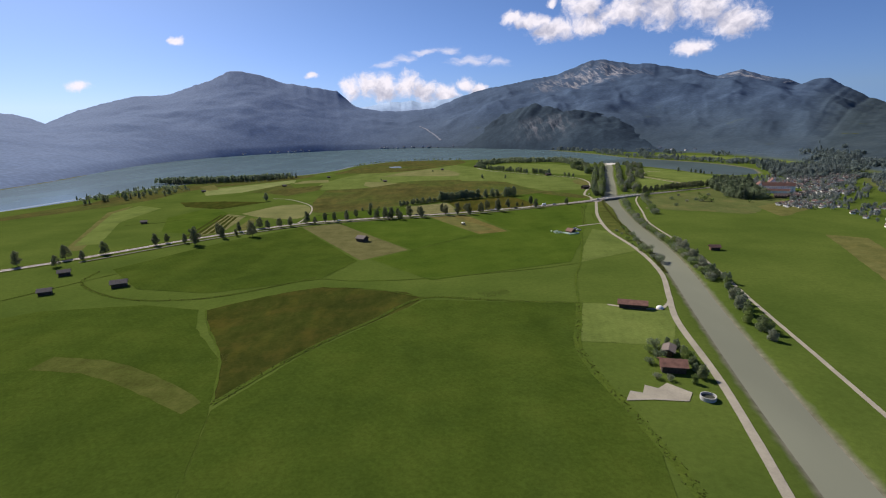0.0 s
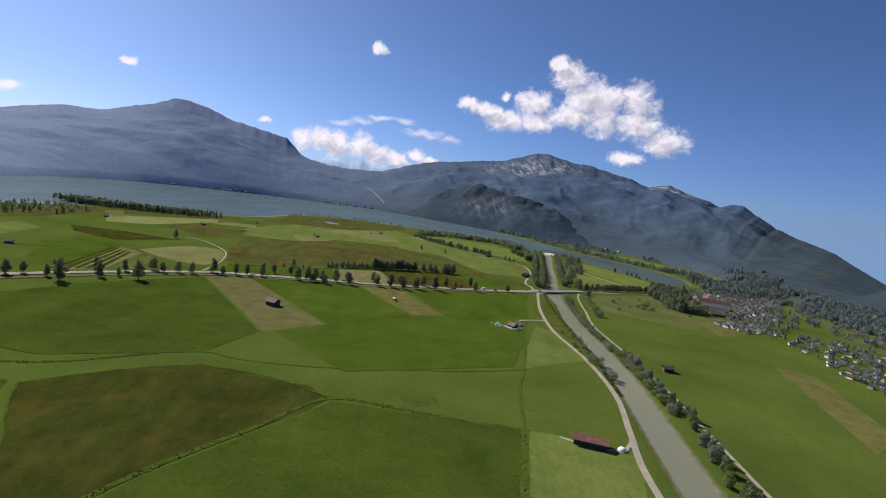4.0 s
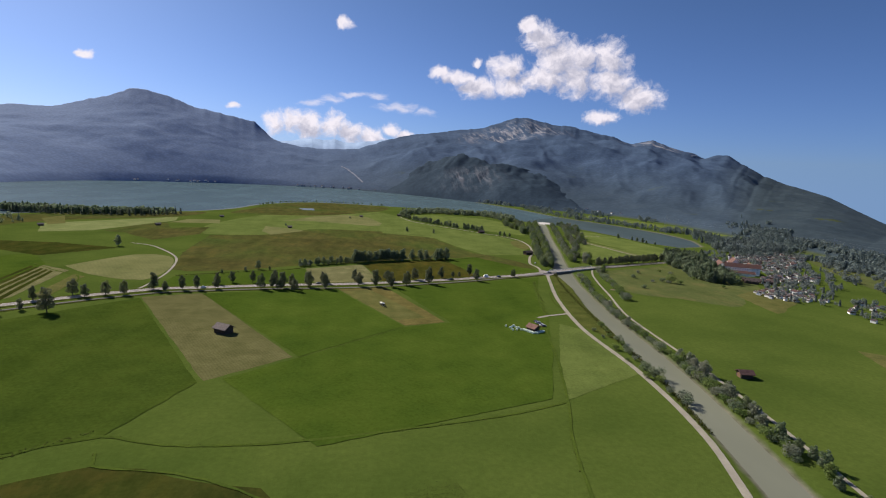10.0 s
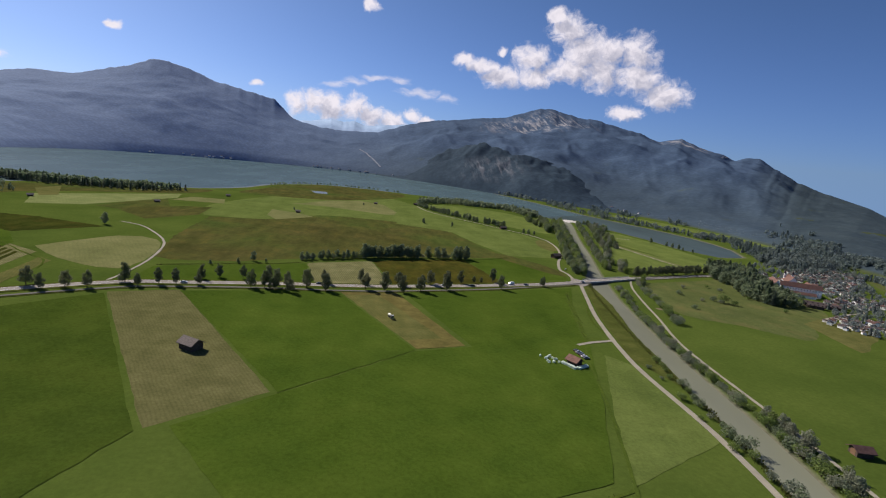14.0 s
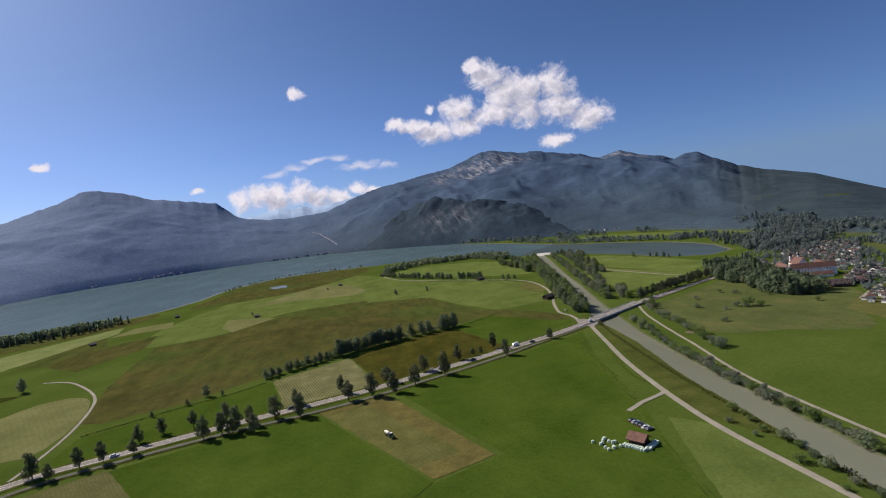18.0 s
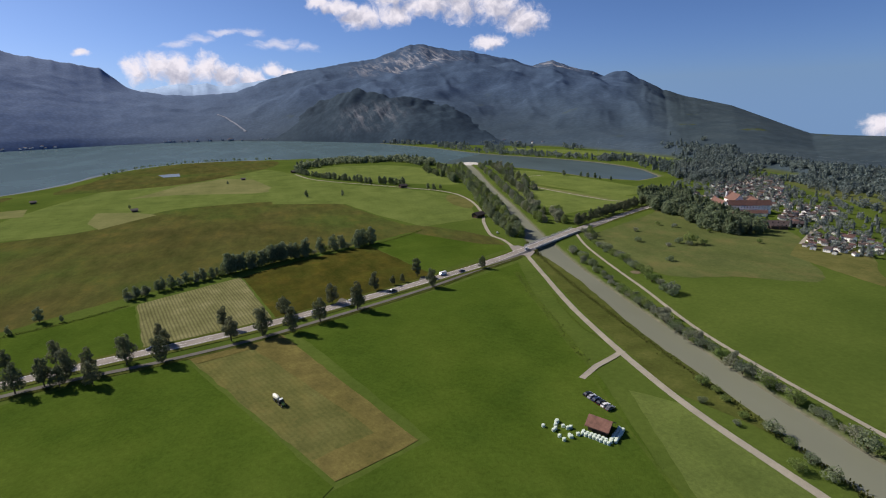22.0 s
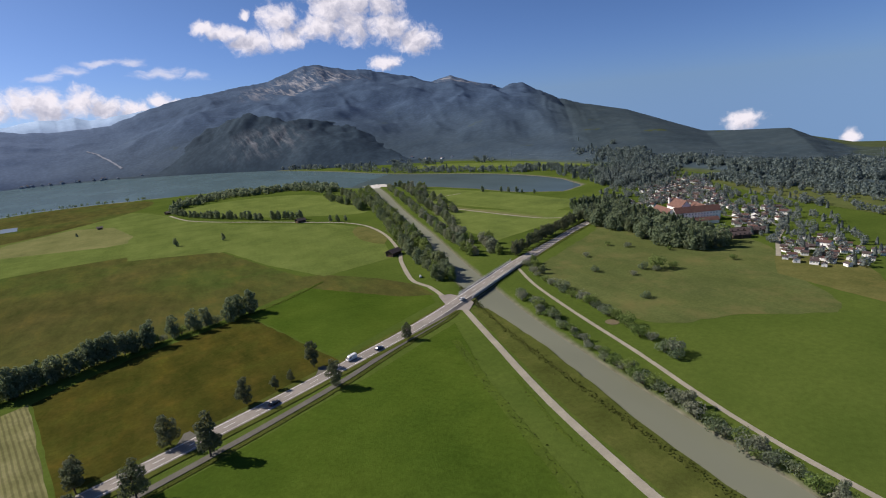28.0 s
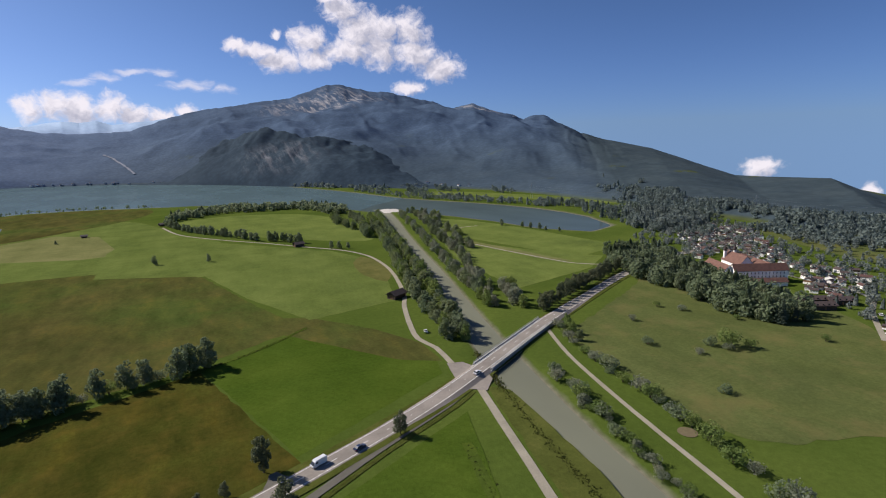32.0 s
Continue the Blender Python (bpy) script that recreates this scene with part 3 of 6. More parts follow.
def slope_height(az, r):
    """Height of the mountains at a heading and a distance from the middle of the camera's path."""
    foot, crest = foot_at(az), lerp(CREST, az)
    top = 100 + (ridge_at(az) - 100) * crest / 3900
    s = (r - foot) / (crest - foot)
    if s > 1:
        return top * max(0.0, 1 - (r - crest) / 440)
    s = max(s, 0.0)
    px, py = math.sin(radians(az)) * r, math.cos(radians(az)) * r
    bend = noise.fractal(Vector((px / 420, py / 420, 8.3)), 1.0, 2.0, 3) * 2.0 * (1 - s) ** 0.8 * min(1.0, max(0.0, (44 - az) / 8)) * min(1.0, max(0.15, abs(az + 11) / 8))
    top = 100 + (ridge_at(az + bend) - 100) * crest / 3900
    if az < 40:
        broad = sum(lerp(RIDGE, az + bend + k) for k in (-5, -3.7, -2.5, -1.2, 0, 1.2, 2.5, 3.7, 5)) / 9
        lean = s ** (1.7 + 5 * math.exp(-((az + 10.5) / 4) ** 2))
        top = top * lean + broad * (1 - lean)
    spur = noise.fractal(Vector((px / 620, py / 760, 5.1)), 1.0, 2.0, 4)
    side = radians(az) * 2700 + 150 * noise.noise(Vector((px / 420, py / 420, 1.3))) + 0.35 * (r - foot)
    rib = noise.ridged_multi_fractal(Vector((side / 430, r / 1300, 3.3)), 1.0, 2.1, 4, 1.0, 2.0) - 1.05
    env = math.sin(math.pi * min(s, 1.0)) ** 0.75
    # Relief is flattened in the west, standing for the haze that hides it.
    calm = 0.35 + 0.65 * min(1.0, max(0.0, (az + 12) / 20))
    h = top * (1.2 * s - 0.2 * s * s)
    h += max(top, 60) * env * calm * (0.13 * spur + 0.06 * rib) * min(1.0, max(0.1, (50 - az) / 8))
    h += 3.0 * noise.fractal(Vector((px / 80, py / 80, 5.1)), 0.9, 2.1, 4) * env
    return max(min(h, top * (0.3 + 0.7 * s) + 70 * (1 - s)), -3.0) + 9 * min(1.0, s * 22) - 2.5


def build_massif(name, a0, a1, label):
    """Slopes from a foot line up to a crest, cut by gullies, with a back slope."""
    na, nr = int((a1 - a0) / 0.16), 92
    verts, faces = [], []
    for i in range(na + 1):
        az = a0 + (a1 - a0) * i / na
        foot, crest = foot_at(az), lerp(CREST, az)
        ca, sa = math.cos(radians(az)), math.sin(radians(az))
        for j in range(nr + 1):
            s = j / (nr - 8)
            r = foot + (crest - foot) * s if s <= 1 else crest + (s - 1) * 2200
            verts.append((CENTRE.x + sa * r, CENTRE.y + ca * r, slope_height(az, r) if j else -4.0))
    w = nr + 1
    for i in range(na):
        for j in range(nr):
            faces.append((i * w + j, (i + 1) * w + j, (i + 1) * w + j + 1, i * w + j + 1))
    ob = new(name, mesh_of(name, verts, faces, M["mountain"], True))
    return tagged(ob, label, "mountain", kind="structure")


build_massif("mountain_west", -100, -9.0, "wooded mountain with a rounded summit, haze blue in its colour")
build_massif("mountain_east", -9.0, 100, "broad wooded mountain with rocky grey summits, blued for haze")


KNOLL = [(-2, 0), (0, 10), (2, 30), (4, 70), (6, 128), (7.6, 176), (9, 202), (10.4, 204), (11.6, 182), (13, 176), (15, 164), (17, 152), (19.3, 144), (21, 124), (23, 84), (26, 30), (31, 0)]


def build_knoll():
    """The wooded cliff that stands before the mountain at the lake."""
    verts, faces, na, nr = [], [], 180, 44
    for i in range(na + 1):
        az = -2 + 33 * i / na
        top = lerp(KNOLL, az)
        near = foot_at(az) - 60
        for j in range(nr + 1):
            u = j / nr
            r = near + u * (min(2900, near + 750) - near)
            px, py = math.sin(radians(az)) * r, math.cos(radians(az)) * r
            back = min(1.0, u * 1.9) ** 0.75 if u < 0.62 else max(0.0, 1 - (u - 0.62) * 2.2)
            h = top * back * (1 + 0.17 * noise.fractal(Vector((px / 150, py / 170, 4)), 0.9, 2.0, 5)) + 7 * noise.noise(Vector((px / 30, py / 30, 2))) * back
            verts.append((CENTRE.x + px, CENTRE.y + py, h - 3))
    w = nr + 1
    for i in range(na):
        for j in range(nr):
            faces.append((i * w + j, (i + 1) * w + j, (i + 1) * w + j + 1, i * w + j + 1))
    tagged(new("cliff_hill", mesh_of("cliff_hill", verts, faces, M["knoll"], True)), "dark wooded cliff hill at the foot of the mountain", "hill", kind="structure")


build_knoll()


def build_far_ridge():
    verts, faces = [], []
    line = [(-13, 200), (-11, 255), (-9.7, 300), (-7.5, 325), (-6, 350), (-4.8, 338), (-3.5, 354), (-2.4, 330), (-1.1, 338), (0.5, 360), (2.1, 372), (5, 330)]
    for i in range(181):
        az = -13 + 18 * i / 180
        top = lerp(line, az) + 6 * noise.fractal(Vector((az * 0.9, 0, 9)), 1.0, 2.1, 3)
        for r, k in ((3950, 0.0), (4200, 0.55), (4400, 1.0), (4550, 0.2)):
            verts.append((CENTRE.x + math.sin(radians(az)) * r, CENTRE.y + math.cos(radians(az)) * r, top * k))
    for i in range(180):
        for j in range(3):
            faces.append((i * 4 + j, (i + 1) * 4 + j, (i + 1) * 4 + j + 1, i * 4 + j + 1))
    tagged(new("far_ridge", mesh_of("far_ridge", verts, faces, M["far_ridge"], True)), "distant alpine ridge behind the pass, haze in its pale colour", "mountain", kind="structure")


build_far_ridge()


def slope_strip(start, end, width, material, label):
    """A narrow strip laid on the wooded slope between two points given by heading and distance."""
    verts, faces = [], []
    for i in range(25):
        u = i / 24
        az, r = start[0] + (end[0] - start[0]) * u, start[1] + (end[1] - start[1]) * u
        for k in (-0.5, 0.5):
            a = az + math.degrees(k * width * (1 + 0.3 * math.sin(i * 1.7 + k)) / r)
            verts.append((CENTRE.x + math.sin(radians(a)) * r, CENTRE.y + math.cos(radians(a)) * r, slope_height(a, r) + 3.0))
    for i in range(24):
        faces.append((2 * i, 2 * i + 1, 2 * i + 3, 2 * i + 2))
    tagged(new("slope_strip", mesh_of("slope_strip", verts, faces, material, True)), label, "clearing", kind="structure")


M["scree"] = plain("pale_pipe_scree", (0.17, 0.19, 0.23), 0.95, vary=0.3, size=8.0)
# Penstock pipes, drawn as one flat pale strip on the slope.
slope_strip((-2.9, 3100), (-0.5, 2640), 8, M["scree"], "pale strip of penstock pipes running straight down the wooded slope")
slope_strip((35.9, 3650), (35.4, 3350), 9, M["scree"], "thin pale gully below the notch of the crest")


# ---- roads ----
def rise(p, top, reach=75.0):
    """Height of the road, which climbs to the bridge."""
    d = max(0.0, (Vector((p[0], p[1])) - Vector((247, 697))).length - 34)
    u = max(0.0, 1 - d / reach)
    return 0.35 + top * u * u * (3 - 2 * u)


road_heights = [rise(p, 1.1) for p in road_line]
ribbon("road", road_line, -3.3, 3.3, 0.35, M["asphalt"], "two-lane pale grey asphalt country road", "road", skirt=3.2, zs=road_heights)
for side in (-1, 1):
    ribbon("verge", offset(road_line, side * 5.2), -1.4, 1.4, 0.26, M["rough_grass"], "strip of long dry verge grass beside the road", "verge", wobble=0.25)


def markings():
    """Edge lines and a dashed centre line on the road."""
    for side in (-2.95, 2.95):
        ribbon("edge_line", offset(road_line, side), -0.09, 0.09, 0.36, M["paint"], "thin white painted edge line on the road", "road marking", zs=[h + 0.012 for h in road_heights])
    verts, faces = [], []
    fine = smooth_line(ROAD, 2.0)
    for i in range(60, len(fine) - 4, 6):
        a, b = fine[i], fine[i + 2]
        t = (b - a).normalized()
        n = Vector((t.y, -t.x)) * 0.09
        h = rise(a, 1.1) + 0.012
        k = len(verts)
        verts += [(*(a - n), h), (*(a + n), h), (*(b + n), h), (*(b - n), h)]
        faces.append((k, k + 1, k + 2, k + 3))
    tagged(new("centre_line", mesh_of("centre_line", verts, faces, M["paint"])), "dashed white centre line painted on the road", "road marking", kind="structure")


markings()
BIKE = [(-300, 412), (-225, 495), (-150, 553), (-112, 566), (-60, 578), (-26, 582), (14, 590), (47, 601), (84, 614), (119, 628), (150, 643), (185, 658), (197, 665)]
bike_line = smooth_line(BIKE, 6)
ribbon("cycle_path", bike_line, -1.5, 1.5, 0.21, M["bike"], "narrow grey asphalt cycle path beside the road", "path")
ribbon("hedge_strip", offset(bike_line, 3.2), -0.9, 0.9, 0.2, M["rough_grass"], "strip of uncut grass beside the cycle path", "verge", wobble=0.3)
ribbon("gravel_track", track_line, -1.6, 1.6, 0.21, M["gravel"], "pale gravel farm track along the river", "track", wobble=0.1)
RPATH = [(100, -40), (140, 120), (170, 262), (187, 340), (198, 410), (209, 505), (228, 572), (243, 626), (258, 672), (277, 713)]
ribbon("dyke_path", smooth_line(RPATH, 8), -1.05, 1.05, 0.20, M["gravel"], "pale gravel path on the far river bank", "path", wobble=0.1)
NPATH = [(205, 690), (208, 712), (206, 728), (211, 748), (224, 785), (236, 812), (254, 872), (262, 920), (262, 960), (250, 998), (222, 1040), (190, 1090), (147, 1150), (110, 1220), (92, 1310)]
ribbon("lane", smooth_line(NPATH, 8), -1.5, 1.5, 0.195, M["gravel"], "pale winding farm lane between meadow and trees", "path", wobble=0.12)
for n, (name, pts, w) in enumerate((("farm_path", [(-162, 566), (-161, 590), (-165, 642), (-180, 704), (-208, 752), (-236, 786), (-262, 800)], 1.0),
                     ("track_spur", [(165, 513), (158, 510), (146, 506), (135, 500)], 1.3),
                     ("barn_drive", [(131, 280), (118, 262), (104, 264), (92, 272)], 1.0),
                     ("village_lane", [(400, 603), (445, 626), (482, 642), (492, 668), (500, 700)], 1.4),
                     ("meadow_path", [(456, 1062), (430, 1060), (410, 1040), (404, 1015)], 1.2),
                     ("field_path", [(370, 990), (378, 955), (385, 905), (394, 845), (402, 818), (424, 796)], 1.3))):
    ribbon(name, smooth_line(pts, 8), -w, w, 0.22 + 0.006 * n, M["gravel"], "pale worn gravel path across the meadow", "path", wobble=0.15)
sheet("junction", [(196, 667), (204, 660), (212, 668), (214, 676), (210, 690), (203, 692), (200, 682)], M["asphalt"], 0.30, "worn grey asphalt junction before the bridge", "road")

for pts in ([(58, 621), (66, 624), (64.5, 626.5), (63.5, 629), (61.5, 628.6), (60.5, 626)], [(112, 639), (122, 643), (120, 645), (118.5, 648), (116, 647.5), (115, 644.5)]):
    sheet("field_entrance", pts, M["bike"], 0.275, "short gravel entrance from the road to a field", "path")

# ---- fields ----
NORTH = [(-210, 900), (-235, 990), (-228, 1080), (-205, 1180), (-172, 1290), (-120, 1400), (-40, 1480), (50, 1420), (92, 1300), (110, 1220), (150, 1120), (120, 950), (103, 990), (50, 1010), (-66, 1010), (-106, 950), (-142, 910)]
FIELDS = [
    ("dark_field", "dark_marsh", [(-138, 283), (-110, 306), (-78, 322), (-45, 312), (-12, 293), (-65, 222), (-88, 180), (-103, 220), (-125, 258)], "dark olive field of unmown reedy grass"),
    ("mown_field", "mown", [(-150, 543), (-113, 558), (-28, 421), (-64, 390)], "pale freshly mown field round a small barn"),
    ("mown_strip", "stubble", [(-12, 580), (28, 590), (64, 487), (36, 478)], "tan cut strip of meadow with a brown edge"),
    ("hay_field", "hay", [(-47, 668), (8, 697), (24, 616), (14, 611), (-33, 599)], "pale field with rows of raked hay"),
    ("brown_meadow", "brown_marsh", [(9, 697), (46, 721), (103, 742), (126, 649), (81, 632.5), (26, 614.5)], "brown-green unmown meadow beside the road"),
    ("green_meadow", "lush", [(104, 743), (159, 774), (204, 706), (196, 684), (126, 653)], "bright green meadow near the bridge"),
    ("brown_corner", "marsh", [(138, 812), (168, 792), (192, 755), (205, 722), (203, 696), (186, 708), (165, 742), (140, 782)], "brown strip of rough grass at the meadow's edge"),
    ("verge_meadow", "lush", [(-153, 616), (-104, 640), (-48, 666), (-34, 600), (-62, 597), (-117, 583), (-152, 573)], "bright green strip of meadow before the hedge"),
    ("moor", "marsh", [(-150, 640), (-104, 652), (-56, 684), (46, 731), (103, 750), (158, 779), (140, 850), (116, 955), (103, 1003), (50, 1022), (-66, 1020), (-106, 958), (-142, 918), (-200, 892), (-186, 740), (-165, 648)], "broad olive-brown moor of uncut grass"),
    ("north_green", "north_green", NORTH, "broad light green meadow between moor and lake"),
    ("north_meadow", "dry_grass", [(-140, 1129), (-124, 1154), (-89, 1245), (-30, 1306), (21, 1266), (54, 1105), (19, 1097), (-83, 1138)], "pale dry mown meadow near the lake"),
    ("north_strip", "dry_grass", [(-143, 958), (-150, 1025), (-109, 1009), (-82, 979), (-124, 920)], "pale mown strip within the moor"),
    ("rough_shore", "marsh", [(-240, 1380), (-225, 1540), (-115, 1680), (60, 1640), (60, 1480), (-60, 1290), (-150, 1240), (-255, 1240)], "olive reed meadow along the lake shore"),
    ("bright_meadow", "north_green", [(120, 950), (140, 860), (165, 790), (225, 800), (250, 880), (256, 950), (240, 1000), (150, 1120), (60, 1230), (40, 1120), (40, 990)], "broad bright green meadow beside the lane"),
    ("ring_meadow", "meadow", [(120, 1280), (165, 1180), (240, 1080), (300, 1040), (325, 1150), (310, 1330), (210, 1400), (120, 1370)], "light green meadow enclosed by trees"),
    ("lane_side", "stubble", [(256, 955), (262, 925), (252, 870), (240, 850), (232, 880), (240, 930)], "pale dry grass beside the lane"),
    ("east_moor", "pasture", [(274, 692), (300, 704), (345, 724), (400, 752), (424, 792), (436, 770), (425, 700), (440, 655), (412, 610), (376, 588), (352, 556), (326, 540), (296, 566), (258, 586), (264, 640)], "olive pasture dotted with shrubs"),
    ("tan_wedge", "stubble", [(366, 586), (404, 606), (420, 590), (412, 562), (380, 540), (352, 520)], "pale dry wedge of cut grass by the village"),
    ("east_strip", "stubble", [(330, 430), (352, 412), (300, 300), (262, 280)], "pale dry strip of cut grass"),
    ("delta_meadow", "meadow", [(310, 780), (400, 800), (445, 830), (418, 866), (390, 940), (350, 960), (325, 890)], "light green meadow by the river"),
    ("delta_meadow", "meadow", [(395, 985), (372, 1000), (400, 1090), (440, 1180), (474, 1120), (490, 1050), (494, 985), (498, 880), (470, 850), (420, 838)], "green meadow towards the lake arm"),
    ("cut_field", "meadow", [(62, 224), (104, 216), (124, 258), (90, 274), (79, 276)], "yellow-green cut field beside the red barn"),
    ("pale_field", "north_green", [(101, 364), (154, 394), (158, 470), (146, 486), (120, 420)], "yellow-green field beside the track"),
    ("river_bank", "rough_grass", [(160, 480), (175, 555), (193, 620), (206, 664), (213, 656), (204, 600), (186, 530), (172, 440)], "rough dark grass bank along the river"),
    ("striped_field", "hay", [(-247, 508), (-276, 654), (-243, 632), (-230, 535)], "small field with rows of cut hay"),
    ("west_green", "lush", [(-345, 640), (-330, 700), (-312, 709), (-275, 658), (-252, 520), (-300, 540)], "bright green western meadow"),
    ("west_dark", "dark_marsh", [(-403, 789), (-336, 786), (-258, 762), (-305, 700), (-370, 736)], "olive uncut western meadow"),
    ("west_pale", "dry_grass", [(-256, 652), (-226, 720), (-191, 716), (-170, 661), (-171, 600), (-220, 618)], "pale green meadow by the farm path"),
    ("west_track", "stubble", [(-459, 700), (-463, 768), (-425, 660), (-330, 460), (-345, 455)], "tan strip of bare grass"),
    ("west_lush", "meadow", [(-389, 613), (-401, 730), (-452, 765), (-446, 690), (-352, 480), (-330, 485)], "narrow bright green meadow"),
    ("west_brown", "marsh", [(-338, 897), (-316, 1062), (-261, 931), (-273, 879)], "brown patch of moor grass"),
    ("west_mid", "pale_grass", [(-445, 960), (-315, 1120), (-300, 1060), (-350, 900), (-400, 870)], "pale meadow before the lakeside wood"),
    ("lake_moor", "marsh", [(-560, 820), (-570, 980), (-490, 1110), (-350, 1210), (-300, 1230), (-320, 1130), (-460, 980), (-480, 800), (-600, 620)], "dark olive moor along the lake"),
    ("front_meadow", "deep", [(-86, 170), (-100, 214), (-130, 255), (-142, 284), (-180, 296), (-240, 290), (-300, 240), (-300, 60), (-60, 60)], "deep green meadow in the foreground"),
    ("cut_band", "cut_edge", [(12, 587), (28, 590), (64, 487), (36, 478), (31, 490), (52, 497)], "brown band of drying cut grass on the strip's edge"),
    ("cut_band", "cut_edge", [(-12, 580), (16, 587), (18, 581), (-8, 574)], "brown band of drying cut grass on the strip's edge"),
    ("bare_patch", "cut_edge", [(84, 470), (90, 474), (98, 482), (101, 488), (97, 484), (89, 476), (82, 472)], "thin scrape of bare brown earth in the meadow"),
    ("shore_pale", "dry_grass", [(-300, 1030), (-290, 1090), (-240, 1100), (-225, 1040)], "pale meadow strip near the lake"),
    ("west_band", "stubble", [(-480, 1021), (-475, 1075), (-418, 967), (-430, 946)], "pale dry strip before the lakeside wood"),
    ("west_band", "marsh", [(-300, 880), (-270, 960), (-225, 985), (-215, 900), (-250, 830)], "olive patch of uncut grass"),
    ("arc_strip", "rough_grass", [(-182, 224), (-155, 219), (-123, 202), (-92, 178), (-96, 170), (-126, 190), (-158, 206), (-184, 211)], "curved strip of yellowed grass"),
    ("mid_meadow", "lush", [(-112, 556), (-60, 571), (-14, 580), (35, 476), (-25, 421)], "lush green meadow between the mown strips"),
    ("bale_meadow", "lush", [(-8, 330), (95, 366), (116, 420), (140, 492), (166, 590), (188, 650), (130, 625), (70, 603), (34, 592), (68, 486), (34, 474), (-24, 420), (-56, 392)], "lush green meadow with a low swell"),
    ("dark_meadow", "deep", [(-150, 540), (-66, 388), (-84, 340), (-150, 316), (-205, 330), (-255, 385), (-205, 480)], "deep green meadow west of the barn"),
    ("near_meadow", "deep", [(-10, 290), (76, 275), (62, 224), (62, 196), (66, 140), (50, 60), (-60, 60), (-86, 172), (-62, 222)], "deep green mown meadow with faint tractor lines"),
    ("delta_strip", "dry_grass", [(372, 988), (386, 905), (394, 850), (403, 826), (407, 830), (402, 852), (396, 908), (384, 990)], "pale dry band of grass along the field path"),
    ("west_tan", "stubble", [(-221, 544), (-231, 617), (-219, 608), (-209, 537)], "narrow tan strip of cut grass"),
    ("upland_meadow", "pasture", [(548, 520), (560, 600), (600, 690), (650, 780), (720, 862), (790, 850), (850, 720), (820, 560), (700, 460), (570, 420)], "olive meadow rising above the village"),
    # Dark sheet standing for the trees and shade between the village houses.
    ("village_ground", "soft_dark", [(478, 770), (530, 800), (600, 880), (690, 895), (706, 850), (578, 740), (545, 670), (495, 648), (452, 650), (470, 700), (505, 712), (520, 760)], "gardens and yards between the village houses, coloured dark for shade"),
    ("far_meadow", "meadow", [(640, 1560), (700, 1480), (740, 1340), (770, 1210), (820, 1150), (850, 1200), (830, 1330), (800, 1440), (760, 1560), (700, 1640)], "light green meadow across the lake arm"),
]

CURVED = {"dark_field", "arc_strip", "rough_shore", "ring_meadow", "dark_patch", "lake_moor", "lane_side", "east_moor", "moor_patch", "upland_meadow", "north_green", "tan_wedge", "west_pale", "far_meadow"}


def ragged(pts, seed, step=6.0, amount=0.9):
    """The outline with the small unevenness of grown edges."""
    out = []
    for a, b in zip(pts, pts[1:] + pts[:1]):
        n = max(1, int(math.hypot(b[0] - a[0], b[1] - a[1]) / step))
        for k in range(n):
            u = k / n
            x, y = a[0] + (b[0] - a[0]) * u, a[1] + (b[1] - a[1]) * u
            dx = noise.noise(Vector((x / 7, y / 7, seed))) + 0.2 * noise.noise(Vector((x / 2.6, y / 2.6, seed)))
            dy = noise.noise(Vector((x / 7, y / 7, seed + 50))) + 0.2 * noise.noise(Vector((x / 2.6, y / 2.6, seed + 50)))
            out.append((x + amount * dx, y + amount * dy))
    return out


for i, (name, mat, pts, label) in enumerate(FIELDS):
    rough = name in ("moor", "moor_patch", "east_moor", "rough_shore", "lake_moor", "west_dark")
    loop = [tuple(p) for p in smooth_line(pts + pts[:1], 14)][:-1] if name in CURVED else pts
    sheet(name, ragged(loop, i, 3.0, 1.8) if rough else ragged(loop, i), M[mat], 0.012 + 0.0035 * i, label)
# dark cut rows across the hay field in the west
for u in (0.08, 0.27, 0.46, 0.65, 0.84):
    a, b = Vector((-262, 506)).lerp(Vector((-230, 530)), u), Vector((-284, 650)).lerp(Vector((-250, 625)), u)
    sheet("mown_row", ragged([(a.x, a.y), (a.x + 3.6, a.y + 2.6), (b.x + 3.8, b.y - 2.8), (b.x, b.y)], 80 + int(u * 100), 4.0, 0.4), M["dark_marsh"], 0.192, "dark row of uncut grass between hay rows")
tagged(sheet("gravel_yard", [(66, 170), (70, 177), (74, 175), (77, 181), (81, 178), (86, 182), (92, 174), (88, 168), (76, 170)], M["gravel"], 0.2, "patch of pale bare gravel beside a ditch", "gravel"))


# ---- ditches, with tall grass ----
M["reed"] = leaf_material("reed", (0.05, 0.065, 0.012), (0.1, 0.11, 0.03))


